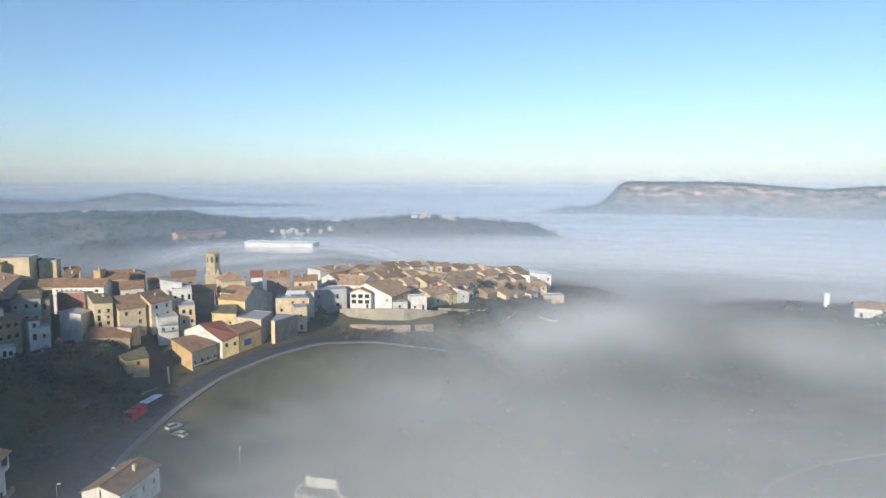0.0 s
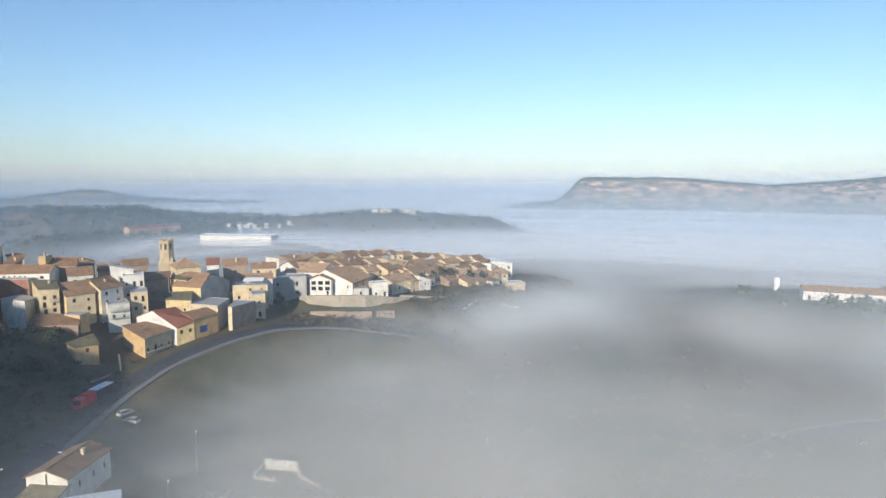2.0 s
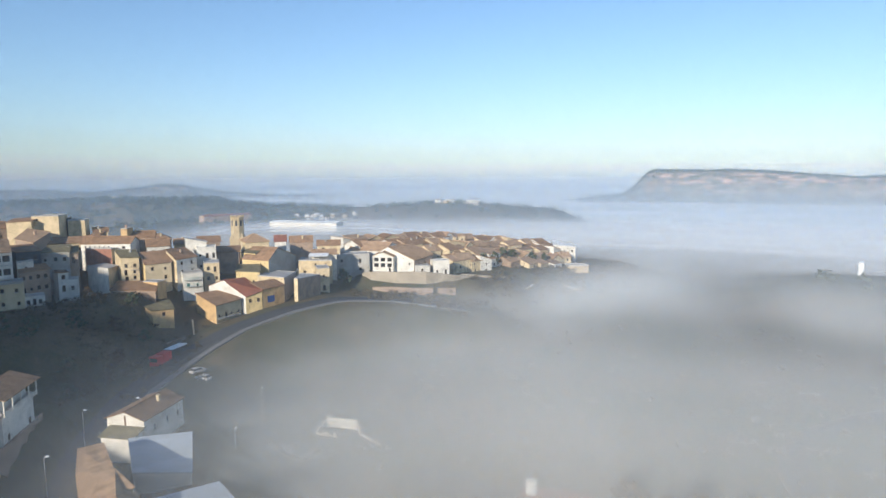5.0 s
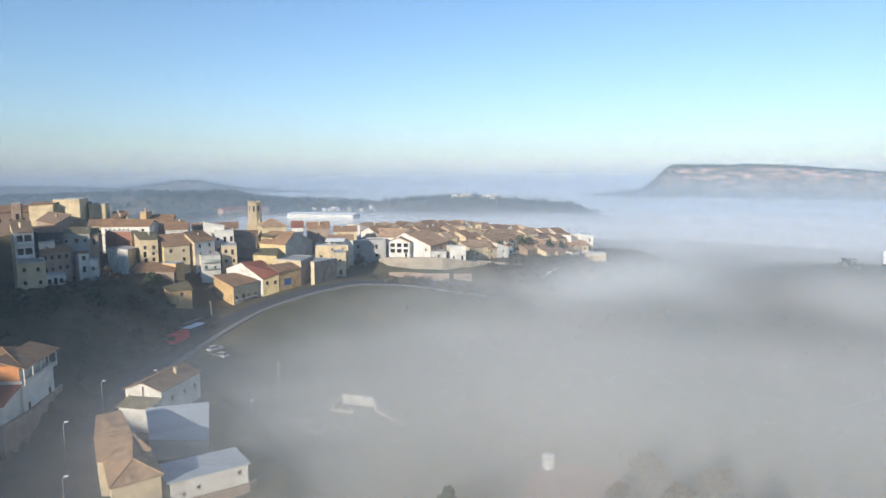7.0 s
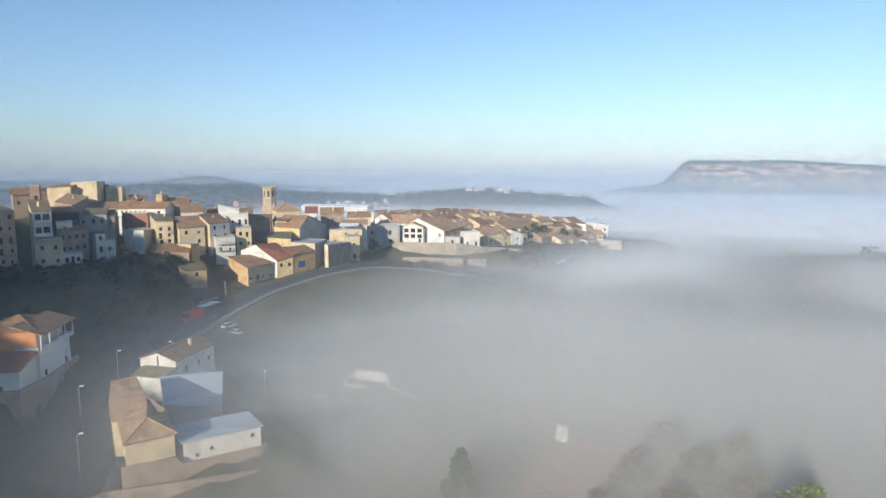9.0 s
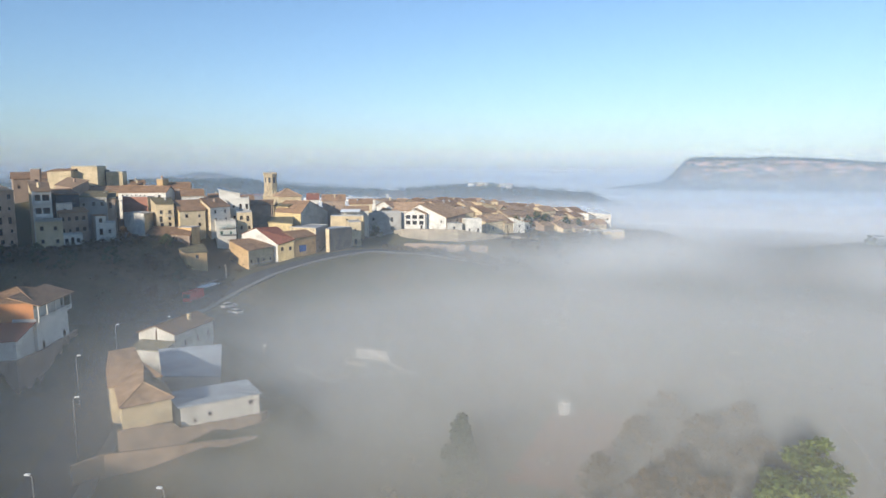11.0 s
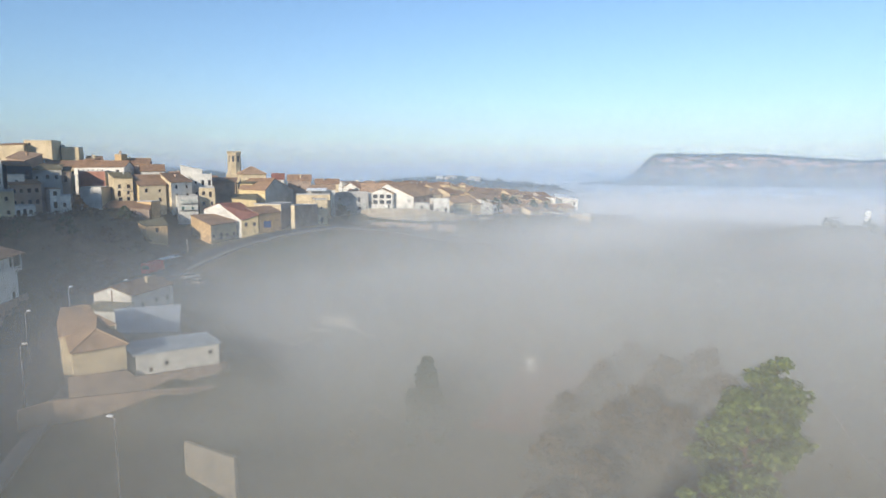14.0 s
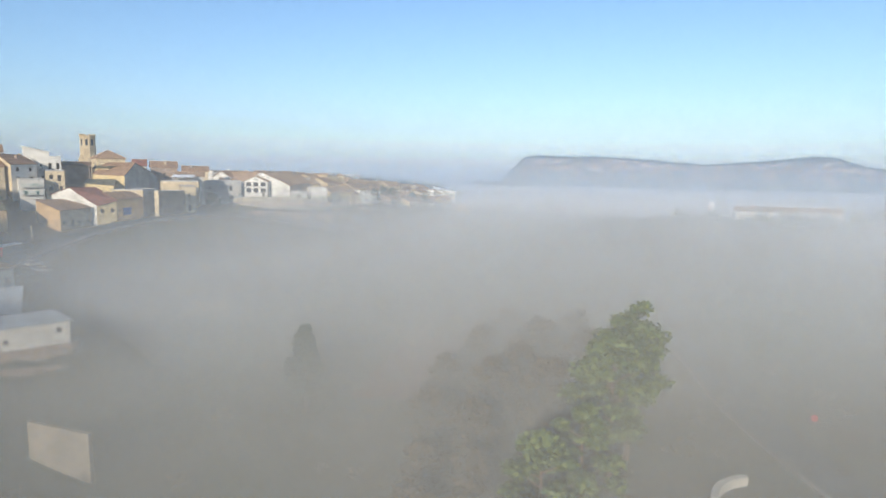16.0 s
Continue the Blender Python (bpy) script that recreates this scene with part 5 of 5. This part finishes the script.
BROWNS = [(14, 60, 9), (10, 66, 8), (18, 70, 10), (22, 76, 10), (14, 78, 8), (28, 84, 11), (33, 78, 11), (8, 56, 7), (20, 88, 9), (36, 92, 10), (27, 98, 9), (6, 48, 7), (12, 52, 7.5), (25, 70, 10)]
for i, (x, y, h) in enumerate(BROWNS):
    tree(x, y, height(x, y), h, h * 0.36, "brown", "leafless brown winter tree in the grove", 40 + i, 28, 90, 0.12, 0.4)
# on the promontory and the slopes
for i, (x, y, z, h) in enumerate([(18, 303, 0, 9), (22, 306, -1, 8), (14, 297, 0, 7), (33, 312, -4, 7), (-47, 243, 2, 6), (-50, 247, 3, 5), (8, 292, 0, 6), (40, 316, -5, 6)]):
    tree(x, y, height(x, y) - 0.3, h, h * 0.34, "olive", "grey-green tree among the promontory houses", 70 + i, 18, 40, 0.2, 0.4)
for i, (x, y, h) in enumerate([(-98, 168, 5), (-104, 160, 5.5), (-92, 172, 4), (-108, 172, 4.5), (-112, 152, 6), (-101, 150, 5), (-93, 160, 4), (-118, 150, 6), (-126, 146, 6), (-108, 140, 5), (-96, 142, 4.5), (-99, 178, 4)]):
    tree(x, y, height(x, y) - 0.2, h, h * 0.45, "olive" if i % 3 else "brown", "dark garden tree on the slope below the houses", 90 + i, 18, 40, 0.15, 0.32)


def scrub(name, leaf, spots, label, seed, leaf_size, blades):
    rng = random.Random(seed)
    v, f = [], []
    for x, y, r in spots(rng):
        clump(v, f, (x, y, height(x, y) + r * 0.45), r, rng, blades, leaf_size * r, 0.7)
    tagged(new(name, mesh_of(name, v, f, LEAF[leaf])), label, "scrub", kind="stuff")


def slope_spots(rng):
    for _ in range(560):
        k = rng.random()
        x, y, _z = line_at([(-150, 130, 0), (-112, 165, 0), (-88, 176, 0), (-84, 150, 0)], k)
        yield x + rng.uniform(-14, 10), y + rng.uniform(-16, 14), rng.uniform(0.4, 1.15)
    for _ in range(420):
        x, y, _z = line_at([(-44, 232, 0), (-5, 236, 0), (30, 292, 0), (72, 318, 0), (86, 345, 0)], rng.random())
        yield x + rng.uniform(-6, 12), y + rng.uniform(-12, 10), rng.uniform(0.7, 2.2)


def valley_spots(rng):
    for _ in range(260):
        yield rng.uniform(-30, 120), rng.uniform(40, 240), rng.uniform(0.5, 1.8)


def far_spots(rng):
    lines = [(FAR_RIDGE, 70, 260), (MESA, 90, 1500), ([(-340, 640, 0), (-200, 740, 0)], 60, 160), ([(185, 285, 0), (330, 240, 0)], 30, 120)]
    for line, wide, n in lines:
        for _ in range(n):
            x, y, _z = line_at(line, rng.random())
            yield x + rng.gauss(0, wide * 0.6), y + rng.gauss(0, wide * 0.6), rng.uniform(2.0, 4.6)


def west_spots(rng):
    for _ in range(3000):
        x, y, _z = line_at(WEST_WOOD, rng.random())
        yield x + rng.gauss(0, 75), y + rng.gauss(0, 75), rng.uniform(2.2, 5.2)


def west_hill_spots(rng):
    for _ in range(900):
        x, y, _z = line_at(WEST_HILL, rng.random())
        yield x + rng.gauss(0, 60), y + rng.gauss(0, 60), rng.uniform(3.0, 6.0)


def crest_spots(rng):
    for _ in range(260):
        x, y, _z = line_at([(500, 1470, 0), (683, 1402, 0), (812, 1332, 0), (890, 1284, 0), (990, 1210, 0)], rng.random())
        yield x + rng.uniform(-22, 22), y + rng.uniform(-22, 22), rng.uniform(1.5, 4.2)


scrub("west_woods", "dark", west_spots, "dark pine woods on the western hillside", 8, 0.42, 22)
scrub("west_hill_woods", "olive", west_hill_spots, "scattered trees on the far western hills", 9, 0.42, 18)
scrub("crest_woods", "dark", crest_spots, "dark trees along the crest of the far mesa", 6, 0.42, 26)
scrub("slope_scrub", "dry", slope_spots, "dry brown scrub on the slopes under the village", 3, 0.3, 34)
scrub("valley_scrub", "dry", valley_spots, "low dry bushes on the valley floor", 4, 0.3, 26)
scrub("far_woods", "olive", far_spots, "dark scattered woods on the far hills", 5, 0.42, 26)

# ---- the valley fog, in sheets ----


def fog_matter(name, colour):
    m, t, o = shader(name)
    at = t.nodes.new("ShaderNodeAttribute")
    at.attribute_name = "thickness"
    e = t.nodes.new("ShaderNodeMath")
    e.operation = "MULTIPLY"
    e.inputs[1].default_value = -1.0
    t.links.new(at.outputs["Fac"], e.inputs[0])
    x = t.nodes.new("ShaderNodeMath")
    x.operation = "EXPONENT"
    t.links.new(e.outputs[0], x.inputs[0])
    d, tr, clear = (t.nodes.new("ShaderNodeBsdf" + k) for k in ("Diffuse", "Translucent", "Transparent"))
    d.inputs["Color"].default_value = tr.inputs["Color"].default_value = (*colour, 1)
    body = t.nodes.new("ShaderNodeMixShader")
    body.inputs[0].default_value = 0.5
    t.links.new(d.outputs[0], body.inputs[1])
    t.links.new(tr.outputs[0], body.inputs[2])
    mix = t.nodes.new("ShaderNodeMixShader")
    t.links.new(x.outputs[0], mix.inputs[0])
    t.links.new(body.outputs[0], mix.inputs[1])
    t.links.new(clear.outputs[0], mix.inputs[2])
    t.links.new(mix.outputs[0], o.inputs["Surface"])
    return m


# the fog's own shading is put into its colours: dark near, bright beyond
FORE_FOG_SHADED = (0.33, 0.333, 0.32)
NEAR_FOG_SHADED = (0.522, 0.54, 0.55)
MID_FOG_LIT = (0.735, 0.765, 0.805)
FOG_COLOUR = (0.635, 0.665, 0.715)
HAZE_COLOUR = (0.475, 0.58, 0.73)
FOG_BANK = [(-54, 0, 0), (-56, 95, 0), (-80, 150, 0), (-74, 188, 0), (-56, 240, 0), (4, 258, 0), (46, 300, 0), (74, 338, 0), (84, 420, 0), (40, 560, 0), (-300, 600, 0)]


def fog_density(x, y, z):
    d, _, side = along(x, y, FOG_BANK)
    s = d if side < 0 else -d
    r = math.hypot(x, y)
    k = 0.05 + 0.95 * smooth(-26, 48 - 26 * smooth(140, 190, y), s)
    if y > 350:
        k = max(k, smooth(350, 420, y))
        # fog is cut by bearing from the camera so the western woods show
        k *= 0.1 + 0.9 * smooth(-0.6, -0.34, x / y)
    # thinner again over the rising ground to the east
    k *= 1 - 0.4 * smooth(100, 190, x) * (1 - smooth(350, 460, r))
    near = 1 - smooth(90, 260, r)
    top = 3.5 + 7 * noise.noise((x * 0.011, y * 0.011, 2.2)) * (1 - 0.8 * smooth(200, 500, r)) + 2.5 * smooth(150, 300, r) - 8 * smooth(330, 480, r) - 14 * smooth(560, 950, r)
    # raised here to hide the over-tall foot of the long warehouse
    top += 6 * (1 - smooth(30, 110, math.hypot((x + 141) * 0.8, y - 533)))
    if r < 400:
        top += 5.5 * smooth(0, 70, s) * (1 - smooth(60, 140, x)) - 2.0 * (1 - smooth(-20, 60, s))
    low = 1 - smooth(top - 13, top + 7 + 2 * near, z)
    calm = 1 - smooth(220, 480, r)
    wisp = 1 + calm * (1.5 * noise.noise((x * 0.013, y * 0.013, z * 0.02 + 5.5)) + 0.9 * noise.noise((x * 0.034, y * 0.034, z * 0.05)) + 0.3 * noise.noise((x * 0.08, y * 0.08, z * 0.1)))
    mist = 0.02 * k * (1 - smooth(160, 240, r)) * (1 - smooth(-9, -2, z)) + 0.021 * (1 - smooth(105, 180, r)) * (1 - smooth(0, 23, z)) * (0.22 + 0.78 * smooth(-65, 0, x)) * (0.85 + 0.5 * noise.noise((x * 0.03, y * 0.03, z * 0.04 + 9)))
    # ground mist along street and barn yard; the warehouse patch hides its foot
    mist += 0.024 * (1 - smooth(24, 52, math.hypot(x + 46, y - 88))) * (1 - smooth(-7.0, 0.5, z))
    # fog added before the tall trees to veil them from the camera
    mist += 0.008 * (1 - smooth(12, 32, math.hypot(x - 20, (y - 46) * 0.8))) * (1 - smooth(2, 18, z))
    mist += 0.014 * (1 - smooth(6, 24, along(x, y, STREET[2:7])[0])) * (1 - smooth(-6.0, 1.0, z))
    mist += 0.05 * (1 - smooth(25, 90, math.hypot((x + 141) * 0.8, y - 526))) * (1 - smooth(0.0, 3.6, z))
    wisp *= 1 - 0.92 * math.exp(-((x - 52) / 95) ** 2 - ((y - 160) / 75) ** 2)
    return (0.0165 - 0.002 * near) * k * low * max(0.06, wisp) * (1 + 0.9 * smooth(150, 200, y) * (1 - smooth(250, 300, y)) * (1 - smooth(-20, 30, x))) + mist


def haze_density(z, r):
    h = max(0.0, z + 20)
    body = 0.00068 + 0.0009 * smooth(340, 620, r) - 0.00123 * smooth(950, 1350, r)
    return body * math.exp(-((h / 62) ** 2)) + 0.0002 * math.exp(-h / 170) + 0.00009 * smooth(1200, 2200, r) * math.exp(-h / 330) + 0.00046 * smooth(2000, 3400, r) * math.exp(-h / 160)


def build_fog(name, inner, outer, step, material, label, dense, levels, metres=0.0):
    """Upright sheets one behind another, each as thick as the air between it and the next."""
    # arcs centred behind the camera, so that the sheets face its view
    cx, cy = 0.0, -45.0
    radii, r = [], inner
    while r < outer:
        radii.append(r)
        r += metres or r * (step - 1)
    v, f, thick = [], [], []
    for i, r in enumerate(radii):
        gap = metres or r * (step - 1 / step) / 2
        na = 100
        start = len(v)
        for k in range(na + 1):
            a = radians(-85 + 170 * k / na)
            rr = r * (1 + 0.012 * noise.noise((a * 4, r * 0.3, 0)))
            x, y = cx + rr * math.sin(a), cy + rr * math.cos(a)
            foot = height(x, y)
            for up in levels:
                z = foot + up
                v.append((x, y, z))
                thick.append(dense(x, y, z) * gap * smooth(0.4, 5.0, up))
        n = len(levels)
        for k in range(na):
            for j in range(n - 1):
                q = start + k * n + j
                face = (q, q + n, q + n + 1, q + 1)
                if max(thick[c] for c in face) > 0.004:
                    f.append(face)
    me = mesh_of(name, v, f, material, smooth=True)
    me.attributes.new("thickness", "FLOAT", "POINT").data.foreach_set("value", thick)
    fog = tagged(new(name, me), label, "fog", kind="stuff")
    fog.visible_shadow = False


LEVELS = [-2, 0.4, 1.5, 2.5, 3.6, 5, 7, 9, 11, 13.5, 16, 19, 22, 25, 29, 34]
build_fog("shaded_fore_fog", 57, 118, 1, fog_matter("shaded_fore_fog", FORE_FOG_SHADED), "thin morning fog beneath the hillside, its shade put into a dark colour", fog_density, LEVELS, 5.0)
build_fog("shaded_near_fog", 122, 205, 1, fog_matter("shaded_near_fog", NEAR_FOG_SHADED), "thin morning fog over the near fields, its shade put into the colour", fog_density, LEVELS, 6.5)
build_fog("lit_mid_fog", 209, 335, 1, fog_matter("lit_mid_fog", MID_FOG_LIT), "morning fog over the valley floor, its light put into a bright colour", fog_density, LEVELS, 8.0)
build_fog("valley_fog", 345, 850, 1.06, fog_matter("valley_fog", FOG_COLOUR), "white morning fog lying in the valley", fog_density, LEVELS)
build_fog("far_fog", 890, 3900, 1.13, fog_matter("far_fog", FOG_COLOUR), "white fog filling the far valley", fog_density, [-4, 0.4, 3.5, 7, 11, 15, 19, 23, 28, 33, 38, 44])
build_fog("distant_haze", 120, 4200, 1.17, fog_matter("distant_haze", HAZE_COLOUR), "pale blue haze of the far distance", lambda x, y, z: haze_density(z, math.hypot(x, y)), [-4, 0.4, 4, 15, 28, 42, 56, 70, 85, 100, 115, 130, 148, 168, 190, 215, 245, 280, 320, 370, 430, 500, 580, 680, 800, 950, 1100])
